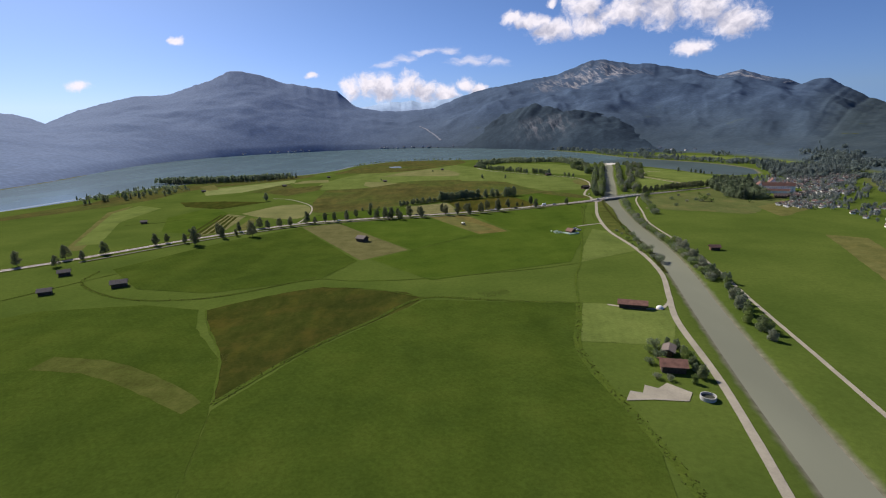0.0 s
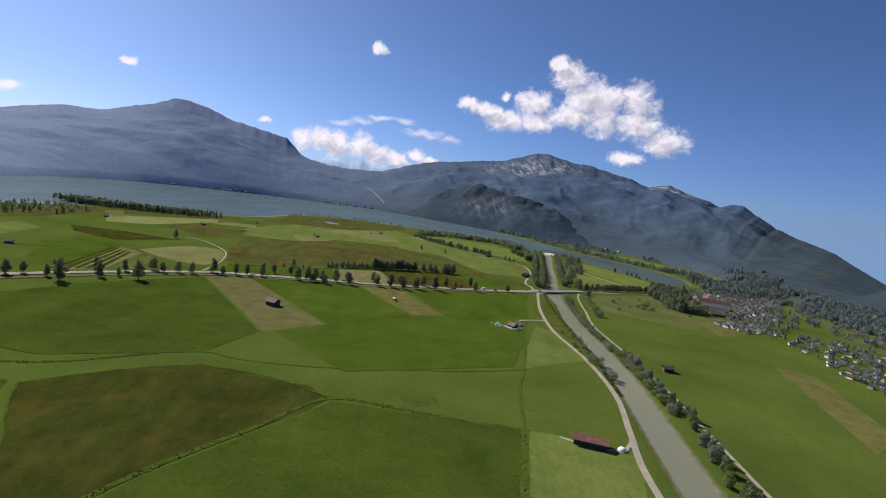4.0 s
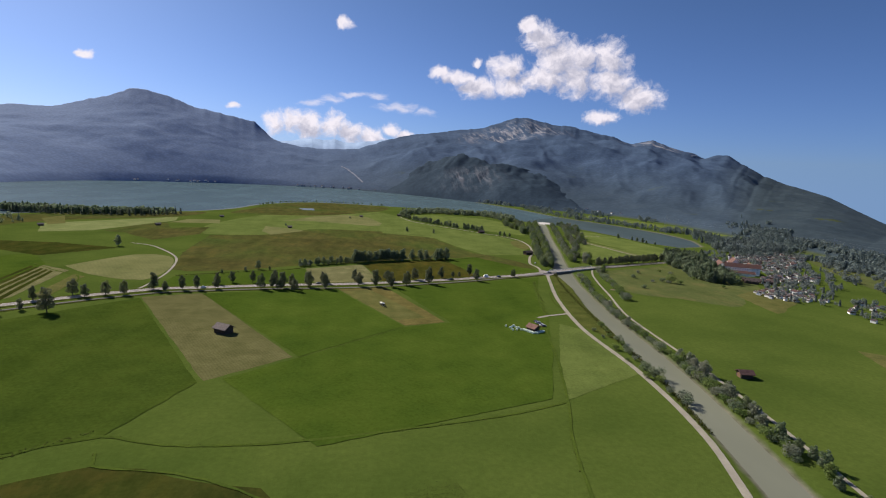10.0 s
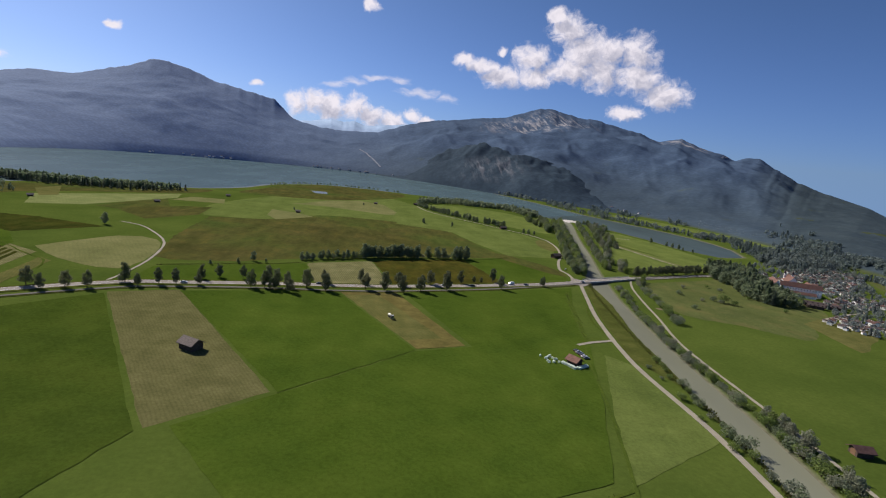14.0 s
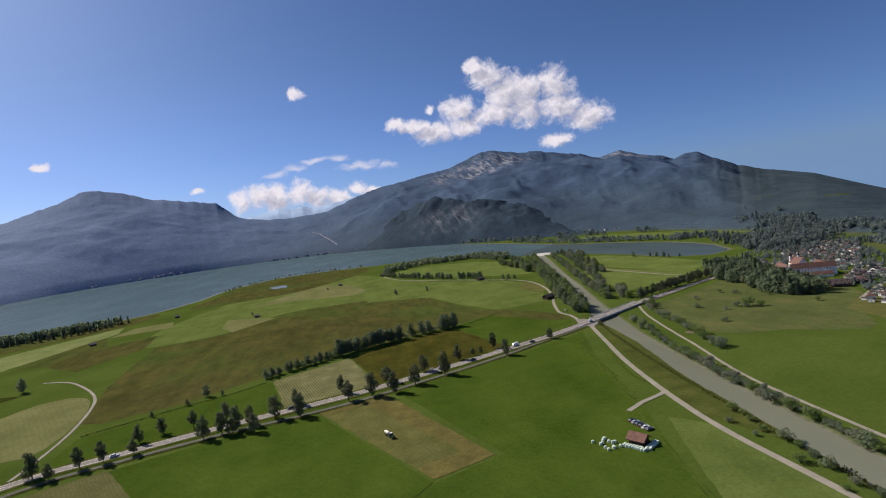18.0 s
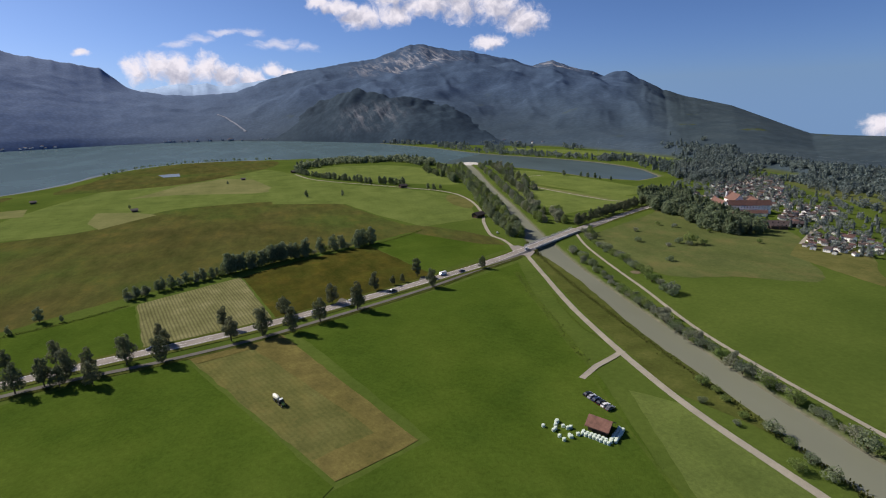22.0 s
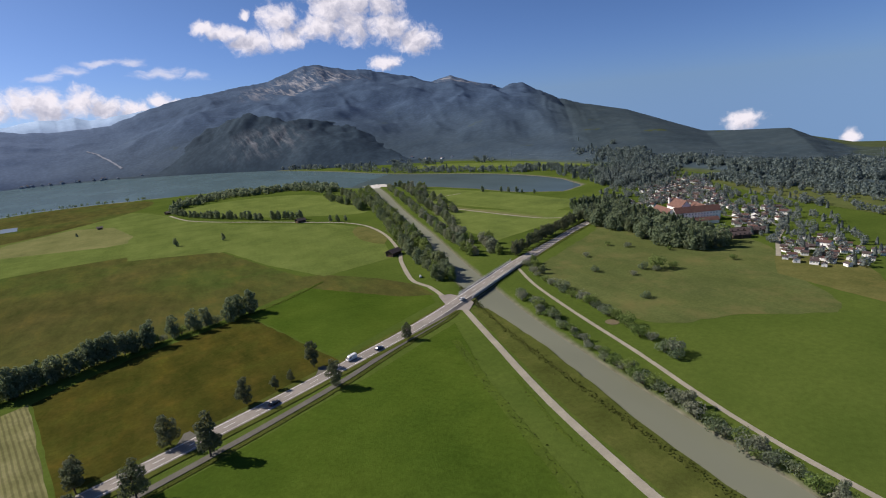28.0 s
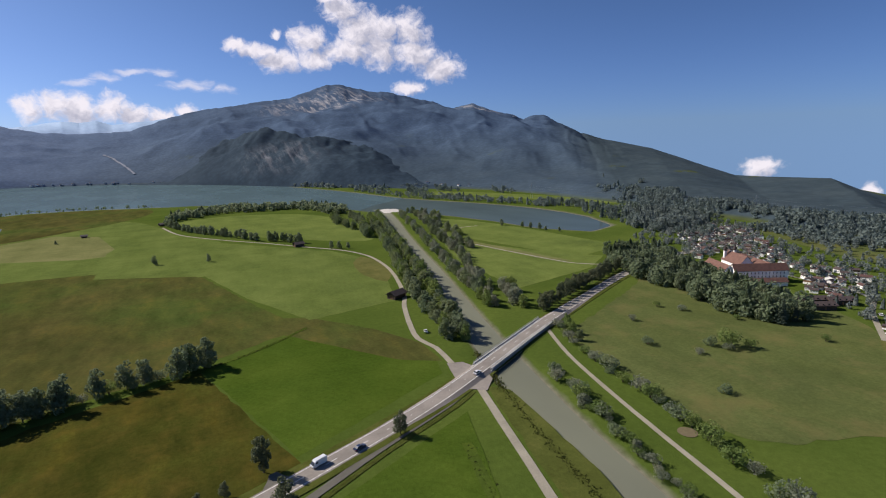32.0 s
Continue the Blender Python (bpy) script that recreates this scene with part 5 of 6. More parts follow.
# ---- far woods ----
def far_wood(name, poly, count, low, high, label, seed, conifer=0.3, leaf="leaf", leaves=30, height=None, gap=None):
    """A distant wood: many small uneven crowns as one mass."""
    rng = random.Random(seed)
    xs, ys = [p[0] for p in poly], [p[1] for p in poly]
    verts, faces = [], []
    made = 0
    while made < count:
        x, y = rng.uniform(min(xs), max(xs)), rng.uniform(min(ys), max(ys))
        if not inside(np.array([x]), np.array([y]), poly)[0]:
            continue
        made += 1
        if gap and gap(x, y):
            continue
        h = rng.uniform(low, high)
        z = height(x, y) if height else 0.0
        if rng.random() < conifer:
            for k in range(leaves):
                u = k / leaves
                r = h * 0.2 * (1 - u) + 0.2
                ang = k * 2.4
                p = Vector((x + math.cos(ang) * r, y + math.sin(ang) * r, z + h * (0.1 + 0.9 * u)))
                i = len(verts)
                s = h * 0.15
                verts += [p + Vector((-math.sin(ang) * s, math.cos(ang) * s, -s * 0.5)), p + Vector((math.sin(ang) * s, -math.cos(ang) * s, -s * 0.5)), Vector((x, y, p.z + s * 1.6))]
                faces.append((i, i + 1, i + 2))
        else:
            rr = h * 0.42
            leaf_cloud(rng, verts, faces, [((x, y, z + h * 0.5), (rr, rr, h * 0.48))], leaves, h * 0.19 * (30 / leaves) ** 0.5)
    return tagged(new(name, mesh_of(name, verts, faces, M[leaf])), label, "wood", kind="stuff")


far_wood("delta_wood", [(560, 1530), (600, 1420), (648, 1300), (670, 1180), (700, 1200), (690, 1330), (650, 1470), (600, 1640), (550, 1800)], 120, 7, 13, "scattered dark trees on the far lake shore", 1, 0.2, "far_haze_leaf")
far_wood("delta_wood", [(560, 1700), (640, 1560), (760, 1560), (800, 1440), (860, 1500), (800, 1750), (640, 2000), (530, 1960)], 260, 8, 14, "loose groups of trees between far meadows", 2, 0.2, "far_haze_leaf", 30, None, lambda x, y: noise.noise(Vector((x / 60, y / 60, 4.4))) < 0.05)
far_wood("delta_wood", [(420, 2330), (520, 1960), (640, 2000), (800, 1800), (860, 1850), (760, 2100), (600, 2400)], 330, 9, 16, "dark wood under the mountain", 22, 0.2, "far_haze_leaf")
far_wood("shore_wood", [(680, 1000), (640, 960), (600, 930), (620, 880), (720, 900), (760, 980), (720, 1060)], 260, 8, 14, "dark trees between the lake arm and the village", 3, 0.3, "far_haze_leaf", 80)
far_wood("village_trees", [(478, 790), (540, 880), (650, 935), (740, 890), (650, 800), (610, 720), (560, 660), (500, 600), (430, 550), (390, 560), (440, 640), (500, 700), (520, 760)], 560, 3.5, 6.5, "garden trees among the village houses", 4, 0.15, "far_haze_leaf", 70)
far_wood("garden_trees", [(445, 560), (505, 565), (545, 520), (505, 445), (432, 395), (372, 380), (388, 430), (414, 485)], 150, 3.5, 6.5, "garden trees among the southern village houses", 18, 0.15, "far_haze_leaf", 70)
far_wood("orchard_trees", [(640, 760), (740, 860), (860, 700), (760, 520), (540, 470), (560, 640)], 420, 4, 8, "scattered trees on the meadows above the village", 5, 0.2, "far_haze_leaf", 60)
far_wood("lakeside_wood", [(-640, 1140), (-560, 1112), (-450, 1112), (-350, 1170), (-345, 1195), (-450, 1160), (-560, 1170)], 300, 8, 13, "dense dark wood along the lake", 6, 0.25)
far_wood("shore_scrub", [(-620, 850), (-560, 840), (-480, 930), (-470, 1000), (-560, 1060), (-600, 1000)], 120, 3, 8, "dark scrub on the lakeside moor", 7, 0.3)


far_wood("lake_wood", [(98, 1385), (120, 1390), (195, 1455), (300, 1435), (325, 1390), (338, 1300), (362, 1310), (380, 1380), (330, 1490), (200, 1520), (110, 1440)], 300, 8, 14, "belt of dark leafy trees along the lake shore", 14, 0.1)
far_wood("shore_scrub", [(-262, 1500), (-215, 1655), (-125, 1738), (-20, 1722), (80, 1690), (85, 1665), (-25, 1690), (-118, 1700), (-195, 1630), (-240, 1500)], 110, 1.5, 6, "patchy low scrub on the lake shore", 15, 0.1)
far_wood("village_wood", FOREST, 240, 9, 14, "dense dark trees of the wood below the village", 16, 0.25, "leaf", 130)


def hill(x, y):
    az, r = math.degrees(math.atan2(x - CENTRE.x, y - CENTRE.y)), math.hypot(x - CENTRE.x, y - CENTRE.y)
    return max(slope_height(az, r), 0.0) if r > foot_at(az) else 0.0


def heading(az, r):
    return (CENTRE.x + math.sin(radians(az)) * r, CENTRE.y + math.cos(radians(az)) * r)


# Hillside leaves carry the haze as a paler, bluer colour.
M["hill_haze_leaf"] = leaf_material("hill_haze_leaf", (0.16, 0.205, 0.20), (0.22, 0.262, 0.245))


def open_slope(x, y):
    """True where the hill has a meadow instead of wood."""
    n = noise.noise(Vector((x / 120, y / 120, 3.7))) + 0.5 * noise.noise(Vector((x / 40, y / 40, 1.7)))
    az = math.degrees(math.atan2(x - CENTRE.x, y - CENTRE.y))
    edge = lerp([(33, 1540), (42, 1180), (48, 930), (52, 850), (56, 780), (60, 730), (66, 690)], az)
    r = math.hypot(x - CENTRE.x, y - CENTRE.y)
    return r < edge + 190 * n - 25 or r > edge + 190 + 190 * n or n > 0.55 or noise.noise(Vector((x / 9, y / 9, 6.1))) > (az - 42) / 5 - 0.4


far_wood("hill_wood", [heading(41, 1250), heading(46, 960), heading(52, 830), heading(58, 720), heading(65, 670), heading(66, 930), heading(60, 1050), heading(54, 1160), heading(48, 1320), heading(42, 1480)], 4200, 6, 10, "dense dark wood with clearings on the hill above the village", 8, 0.35, "hill_haze_leaf", 34, hill, open_slope)
far_wood("arm_wood", [heading(35, 1120), heading(38, 1080), heading(42, 860), heading(46, 760), heading(48, 830), heading(45, 1000), heading(39, 1190), heading(36, 1240)], 260, 6, 11, "dark trees between the lake arm and the village", 12, 0.3, "far_haze_leaf", 90)
for x, y, h in ((92, 204, 3.5), (90, 209, 3), (94, 214, 4), (86, 199, 2.5), (88, 184, 2.2), (84, 186, 2)):
    plant(SHRUB, x, y, h, label="bushy shrub beside the farm shed")
# ---- buildings ----
M["wall_white"] = plain("white_render", (0.84, 0.82, 0.77), 0.9, vary=0.08, size=2.5)
M["roof_abbey"] = plain("orange_roof_tiles", (0.145, 0.076, 0.057), 0.85, vary=0.25, size=2.0)
M["roof_red"] = plain("red_roof_tiles", (0.092, 0.050, 0.042), 0.85, vary=0.28, size=1.5)
M["roof_brown"] = plain("brown_roof_tiles", (0.070, 0.052, 0.048), 0.85, vary=0.3, size=1.5)
M["pane"] = plain("dark_pane", (0.06, 0.06, 0.065), 0.6)
M["roof_rust"] = plain("rust_red_roof", (0.17, 0.085, 0.06), 0.8, vary=0.35, size=2.0)
M["wood_dark"] = plain("weathered_dark_wood", (0.075, 0.055, 0.04), 0.9, vary=0.35, size=0.8)
M["wood_grey"] = plain("grey_shingle_roof", (0.16, 0.13, 0.11), 0.9, vary=0.3, size=0.8)
M["glass"] = plain("dark_window_glass", (0.03, 0.035, 0.045), 0.15, spec=0.6)
M["timber"] = plain("brown_timber", (0.16, 0.09, 0.05), 0.85, vary=0.25)


def gable_walls(w, d, h, pitch, thick=0.0):
    bm = bmesh.new()
    rise_ = math.tan(radians(pitch)) * d / 2
    v = [bm.verts.new(c) for c in ((-w / 2, -d / 2, -0.5), (w / 2, -d / 2, -0.5), (w / 2, d / 2, -0.5), (-w / 2, d / 2, -0.5),
                                   (-w / 2, -d / 2, h), (w / 2, -d / 2, h), (w / 2, d / 2, h), (-w / 2, d / 2, h), (-w / 2, 0, h + rise_), (w / 2, 0, h + rise_))]
    for f in ((0, 1, 5, 4), (2, 3, 7, 6), (1, 2, 6, 9, 5), (3, 0, 4, 8, 7), (3, 2, 1, 0), (4, 5, 9, 8), (6, 7, 8, 9)):
        bm.faces.new([v[i] for i in f])
    return bm


def roof_slab(w, d, h, pitch, side, over=0.7, thick=0.28):
    """One slope of a gable roof, with its overhang and thickness."""
    bm = bmesh.new()
    t = math.tan(radians(pitch))
    y1, z1 = side * (d / 2 + over), h - t * over + 0.06
    z0 = h + t * d / 2 + 0.06
    x = w / 2 + over
    pts = [(-x, 0, z0), (x, 0, z0), (x, y1, z1), (-x, y1, z1)]
    lo = [bm.verts.new((p[0], p[1], p[2])) for p in pts]
    hi = [bm.verts.new((p[0], p[1], p[2] + thick)) for p in pts]
    order = (lo, hi)
    bm.faces.new(lo if side > 0 else lo[::-1])
    bm.faces.new(hi[::-1] if side > 0 else hi)
    for i in range(4):
        j = (i + 1) % 4
        bm.faces.new((lo[i], hi[i], hi[j], lo[j]) if side > 0 else (lo[j], hi[j], hi[i], lo[i]))
    bmesh.ops.recalc_face_normals(bm, faces=bm.faces[:])
    return bm


def window_at(parent, x, y, z, w, h, face):
    """A window set 3 cm proud of a wall, with frame and pane. face: 'x' or 'y' and sign."""
    ax, sg = face[0], (1 if face[1] == "+" else -1)
    bm = bmesh.new()
    if ax == "y":
        box(bm, x - w / 2, x + w / 2, y, y + sg * 0.05, z, z + h)
    else:
        box(bm, x, x + sg * 0.05, y - w / 2, y + w / 2, z, z + h)
    bmesh.ops.recalc_face_normals(bm, faces=bm.faces[:])
    win = part("window", bm, M["glass"], parent)
    return win


def house_master(name, w, d, h, pitch, wall, roof, label, category="house", rows=1, cols=3, lower=None, chimney=True, door=True, group="village houses"):
    thing = tagged(new(name), label, category, group)
    part("wall", gable_walls(w, d, h, pitch), wall, thing)
    for side in (1, -1):
        part("roof", roof_slab(w, d, h, pitch, side), roof, thing)
    for r in range(rows):
        for c in range(cols):
            x = -w / 2 + w * (c + 0.5) / cols
            z = 0.9 + r * 2.7 if rows > 1 else 2.6
            for side, s in ((-1, "y-"), (1, "y+")):
                if rows > 1 and r == 0 and c == cols // 2 and side < 0:
                    continue
                window_at(thing, x, side * d / 2, z, 1.0, 1.3, s)
        for side, s in ((-1, "x-"), (1, "x+")):
            window_at(thing, side * w / 2, 0, 0.9 + r * 2.7, 1.4, 1.4, s)
    if door:
        bm = bmesh.new()
        box(bm, -0.55, 0.55, -d / 2 - 0.06, -d / 2, 0, 2.1)
        part("door", bm, M["timber"], thing)
    if lower:
        bm = bmesh.new()
        box(bm, -w / 2 - 0.04, w / 2 + 0.04, -d / 2 - 0.04, d / 2 + 0.04, h * 0.52, h - 0.05)
        part("cladding", bm, lower, thing, "dark timber cladding on the upper floor")
    if chimney:
        bm = bmesh.new()
        top = h + math.tan(radians(pitch)) * d / 2
        box(bm, w * 0.18, w * 0.18 + 0.7, -0.9, -0.2, top - 1.0, top + 1.0, 0.03)
        part("chimney", bm, M["wall_white"], thing)
    return thing


HOUSES = [
    house_master("house", 13, 10, 5.6, 24, M["wall_white"], M["roof_red"], "white village house with a red tiled roof", lower=None),
    house_master("house", 11, 9, 5.2, 26, M["wall_white"], M["roof_brown"], "white village house with a brown roof"),
    house_master("house", 15, 11, 6.0, 22, M["wall_white"], M["roof_red"], "large white house with a wide red roof"),
    house_master("house", 14, 11, 5.6, 22, M["wall_white"], M["roof_brown"], "white and timber farmhouse with a dark roof", lower=M["timber"]),
]
for i, h in enumerate(HOUSES):
    h.matrix_basis = pose((506, 575, 440, 610)[i], (804, 800, 595, 850)[i], 0, 0, 0, 20 + 35 * i) @ Matrix.Scale(0.52, 4)
house_rng = random.Random(21)
VILLAGE = [
    [(495, 772), (531, 797), (601, 874), (688, 890), (700, 848), (574, 743), (517, 707), (504, 716), (533, 771)],
    [(538, 720), (552, 690), (553, 676), (514, 653), (489, 652), (457, 650), (463, 668), (500, 690)],
    [(440, 553), (498, 560), (538, 520), (500, 450), (432, 402), (376, 388), (388, 425), (414, 480), (428, 530)],
    [(422, 618), (468, 614), (446, 562), (404, 560), (384, 590)],
]
taken = [(506, 804), (575, 800), (440, 595), (610, 850)]
for poly, count, span in zip(VILLAGE, (130, 46, 62, 64), (7.4, 6.8, 9.5, 5.2)):
    n, tries = 0, 0
    while n < count and tries < 6000:
        tries += 1
        x, y = house_rng.uniform(372, 705), house_rng.uniform(386, 920)
        if not inside(np.array([x]), np.array([y]), poly)[0] or any(math.hypot(x - a, y - b) < span for a, b in taken):
            continue
        taken.append((x, y))
        n += 1
        m = HOUSES[house_rng.choice((0, 1, 1, 1, 3, 3))]
        ob = copy_thing(m, pose(x, y, 0, 0, 0, house_rng.choice((10, 25, 100, 115, 60)) + house_rng.uniform(-8, 8)))
        k = house_rng.uniform(0.34, 0.52) if count in (130, 46) else house_rng.uniform(0.29, 0.40)
        ob.scale = (k, k, k * 1.1)
# far lake-side houses
shore_rng = random.Random(17)
SHORE = [(shore_rng.uniform(-24, -16), shore_rng.uniform(-18, -8)) for _ in range(12)] + [(shore_rng.uniform(-8, 3), shore_rng.uniform(-18, -6)) for _ in range(16)] + [(24, 10), (26, 22), (27.4, 14), (29, 12), (30, 25)]
for az, up in SHORE:
    r = foot_at(az) + up + 25
    x, y = heading(az, r)
    ob = copy_thing(HOUSES[house_rng.randrange(3)], pose(x, y, max(slope_height(az, r), 0) - 0.5, 0, 0, house_rng.uniform(0, 180)))
    tagged(ob, "small white house on the far lake shore", "", "houses on the lake shore")
    k = shore_rng.uniform(0.5, 0.8)
    ob.scale = (k, k, k)


def monastery():
    """The abbey: church with two small turrets, long white wings with red roofs, and a low barn in front."""
    thing = tagged(new("monastery"), "large white monastery with red tiled roofs", "monastery")
    thing.matrix_basis = pose(466, 712, 0, 0, 0, -28) @ Matrix.Diagonal((0.62, 0.62, 0.8, 1))
    for w, d, h, pitch, x, y, turn, label in ((62, 13, 11, 38, 6, -14, 0, "wing"), (44, 13, 10, 38, -28, 8, 90, "wing"), (38, 17, 14, 42, -4, 12, 90, "church"), (40, 12, 10, 38, 26, 8, 90, "wing"), (50, 9, 4, 32, 0, -34, 0, "barn")):
        at_ = pose(x, y, 0, 0, 0, turn)
        bm = gable_walls(w, d, h, pitch)
        bm.transform(at_)
        wing = part(label, bm, M["wall_white"], thing)
        for side in (1, -1):
            bm = roof_slab(w, d, h, pitch, side)
            bm.transform(at_)
            part("roof", bm, M["roof_abbey"], wing)
        if label != "barn":
            for r in range(3):
                for c in range(int(w / 4.2)):
                    for side in (-1, 1):
                        bm = bmesh.new()
                        px = -w / 2 + 2.4 + c * 4.2
                        box(bm, px - 0.5, px + 0.5, side * d / 2 - 0.06, side * d / 2 + 0.06, 1.4 + r * 3.2, 3.0 + r * 3.2)
                        bm.transform(at_)
                        part("window", bm, M["pane"], wing)
    for x in (-10, 2):
        bm = bmesh.new()
        box(bm, x - 1.4, x + 1.4, 27, 29.8, 8, 22, 0.1)
        tower = part("tower", bm, M["wall_white"], thing)
        bm = bmesh.new()
        rings = [[bm.verts.new((x + math.cos(k * 0.7854) * r, 28.4 + math.sin(k * 0.7854) * r, z)) for k in range(8)] for r, z in ((1.7, 22), (1.5, 22.6), (1.9, 23.8), (1.5, 25.2), (0.6, 26.4), (0.7, 27.2), (0.1, 30))]
        for lo, hi in zip(rings, rings[1:]):
            for k in range(8):
                bm.faces.new((lo[k], lo[(k + 1) % 8], hi[(k + 1) % 8], hi[k]))
        bm.faces.new(rings[-1])
        part("onion_dome", bm, M["roof_brown"], tower, "dark weathered onion dome")


monastery()
for x, y, t, w in ((440, 656, -30, 17), (452, 646, -30, 15), (432, 646, -30, 13)):
    b = house_master("farm_building", w, 7, 2.8, 22, M["wood_dark"], M["roof_brown"], "long dark timber farm building with a brown roof", "farm building", 1, 4, None, False, True, "farm buildings")
    b.matrix_basis = pose(x, y, 0, 0, 0, t)


# ---- field barns ----
def barn(x, y, turn, w, d, h, pitch, roof, label, open_side=False):
    thing = tagged(new("field_barn"), label, "barn")
    thing.matrix_basis = pose(x, y, 0, 0, 0, turn)
    part("wall", gable_walls(w, d, h, pitch), M["wood_dark"], thing)
    for side in (1, -1):
        part("roof", roof_slab(w, d, h, pitch, side, 0.9), roof, thing)
    k = int(w / 0.45)
    for i in range(k):
        bx = -w / 2 + (i + 0.5) * w / k
        for side in (-1, 1):
            bm = bmesh.new()
            box(bm, bx - 0.18, bx + 0.18, side * (d / 2 + 0.02) - 0.03, side * (d / 2 + 0.02) + 0.03, 0, h - 0.05)
            part("plank", bm, M["wood_dark"], thing)
    bm = bmesh.new()
    box(bm, -w / 2 - 0.08, -w / 2, -1.4, 1.4, 0, min(h, 3.0))
    part("door", bm, M["timber"], thing)
    return thing


barn(-73, 462, -32, 8.5, 6.5, 3.2, 32, M["wood_grey"], "small dark wooden hay barn on a mown field")
barn(-221, 338, 25, 9, 6, 3, 30, M["wood_grey"], "small dark wooden hay barn on a green meadow")
barn(-283, 372, 30, 7, 5, 3, 30, M["wood_grey"], "dark wooden hut beside the road trees")
barn(-262, 325, 25, 7, 5, 2.6, 30, M["wood_grey"], "low dark wooden hut on a meadow")
barn(104, 267, -20, 14, 6, 2.6, 24, M["roof_rust"], "long low barn with a rust-red roof")
barn(213, 389, -10, 6.5, 5, 2.6, 28, M["roof_red"], "small barn with an orange-red roof")
barn(228, 806, 25, 11, 7, 3.2, 30, M["roof_brown"], "dark brown barn beside the lane")
barn(219, 1046, 15, 10, 6.5, 3, 28, M["roof_brown"], "small brown barn by a row of trees")
barn(121, 470, -58, 6.2, 5.2, 2.4, 34, M["roof_rust"], "field barn with a rust-red roof among bales")
barn(92, 1335, 30, 8, 6, 3, 28, M["wood_grey"], "dark hut at the end of the lane")
for x, y, t in ((-110, 1015, 15), (-300, 985, 40), (-250, 1150, 20), (-352, 600, 20), (5, 1270, 10), (-430, 930, 35)):
    barn(x, y, t, 6, 4.5, 2.4, 30, M["wood_grey"], "tiny dark hay hut on the open moor")
barn(93, 193, -14, 9, 7, 3.0, 24, M["roof_rust"], "brown-roofed farm shed beside the gravel yard")
barn(98, 208, 62, 7, 4, 2.4, 22, M["wood_grey"], "weathered grey shed among bushes")


def silo_dome(x, y):
    bm = bmesh.new()
    bmesh.ops.create_uvsphere(bm, u_segments=20, v_segments=10, radius=1.0)
    for v in bm.verts:
        v.co = Vector((x + v.co.x * 2.0, y + v.co.y * 2.0, max(v.co.z, -0.1) * 1.7))
    tagged(part("storage_dome", bm, plain("white_sheeting", (0.7, 0.7, 0.68), 0.5)), "small white domed store beside the red barn", "store")


silo_dome(117.5, 263.5)


def slurry_tank(x, y, r=3.4):
    """A round open concrete tank with a thick rim and a dark fill."""
    thing = tagged(new("slurry_tank"), "round open grey concrete slurry tank beside the track", "tank")
    thing.matrix_basis = pose(x, y, 0)
    bm = bmesh.new()
    rings = [[bm.verts.new((math.cos(a * 0.2618) * k, math.sin(a * 0.2618) * k, z)) for a in range(24)] for k, z in ((r, -0.2), (r, 1.5), (r - 0.3, 1.5), (r - 0.3, 0.3))]
    for p, q in zip(rings, rings[1:]):
        for a in range(24):
            bm.faces.new((p[a], p[(a + 1) % 24], q[(a + 1) % 24], q[a]))
    part("wall", bm, M["concrete"], thing)
    bm = bmesh.new()
    bmesh.ops.create_circle(bm, cap_ends=True, segments=24, radius=r - 0.29, matrix=pose(0, 0, 0.6))
    part("slurry", bm, plain("slurry", (0.05, 0.055, 0.04), 0.95, spec=0.02), thing, "dark liquid manure")


slurry_tank(95.5, 169.5, 2.8)
# pond near the lake; its pale water colour stands for the bright reflection
sheet("pond_water", [(-147, 1441), (-128, 1452), (-112, 1449), (-104, 1394), (-131, 1391)], M["shallow"], 0.22, "small pond on the shore meadow", "water")
# round arena by the dyke path
ring = [(257 + 5.5 * math.cos(a * 0.3142), 612 + 5.5 * math.sin(a * 0.3142)) for a in range(20)]
sheet("sand_ring", [(245 + (x - 257) * 0.6, 599 + (y - 612) * 0.6) for x, y in ring], plain("brown_sand", (0.13, 0.105, 0.058), 0.95), 0.16, "round patch of bare brown sand", "ground")

# ---- bales ----
M["wrap"] = plain("pale_bale_wrap", (0.62, 0.70, 0.58), 0.35, vary=0.1, spec=0.5)


def bale_master():
    bm = bmesh.new()
    bmesh.ops.create_cone(bm, segments=18, radius1=0.6, radius2=0.6, depth=1.15, cap_ends=True, matrix=pose(0, 0, 0.58))
    bmesh.ops.bevel(bm, geom=[e for e in bm.edges if abs(e.verts[0].co.z - e.verts[1].co.z) < 0.01], offset=0.14, segments=2, affect="EDGES")
    me = bpy.data.meshes.new("hay_bale")
    bm.to_mesh(me)
    bm.free()
    me.materials.append(M["wrap"])
    return tagged(new("hay_bale", me), "round bale wrapped in pale green film", "bale", "bales round the barn")


first = bale_master()
bale_rng = random.Random(3)
first.matrix_basis = pose(112.5, 470, 0)
spots = []
c, s = math.cos(radians(-58)), math.sin(radians(-58))


def by_barn(u, v):
    return (121 + c * u - s * v, 470 + s * u + c * v)


for k in range(8):
    for j in range(2):
        spots.append(by_barn(-3.5 + k * 1.25, -4.9 - 1.25 * j))
for k in range(7):
    for j in range(2):
        spots.append(by_barn(5.2 + 1.25 * j, -4.0 + k * 1.25))
for k in range(16):
    spots.append((109 + bale_rng.uniform(-4.5, 3.5), 474 + bale_rng.uniform(-5, 6)))
for x, y in spots:
    copy_thing(first, pose(x + bale_rng.uniform(-0.15, 0.15), y + bale_rng.uniform(-0.15, 0.15), 0, 0, 0, bale_rng.uniform(0, 360)))

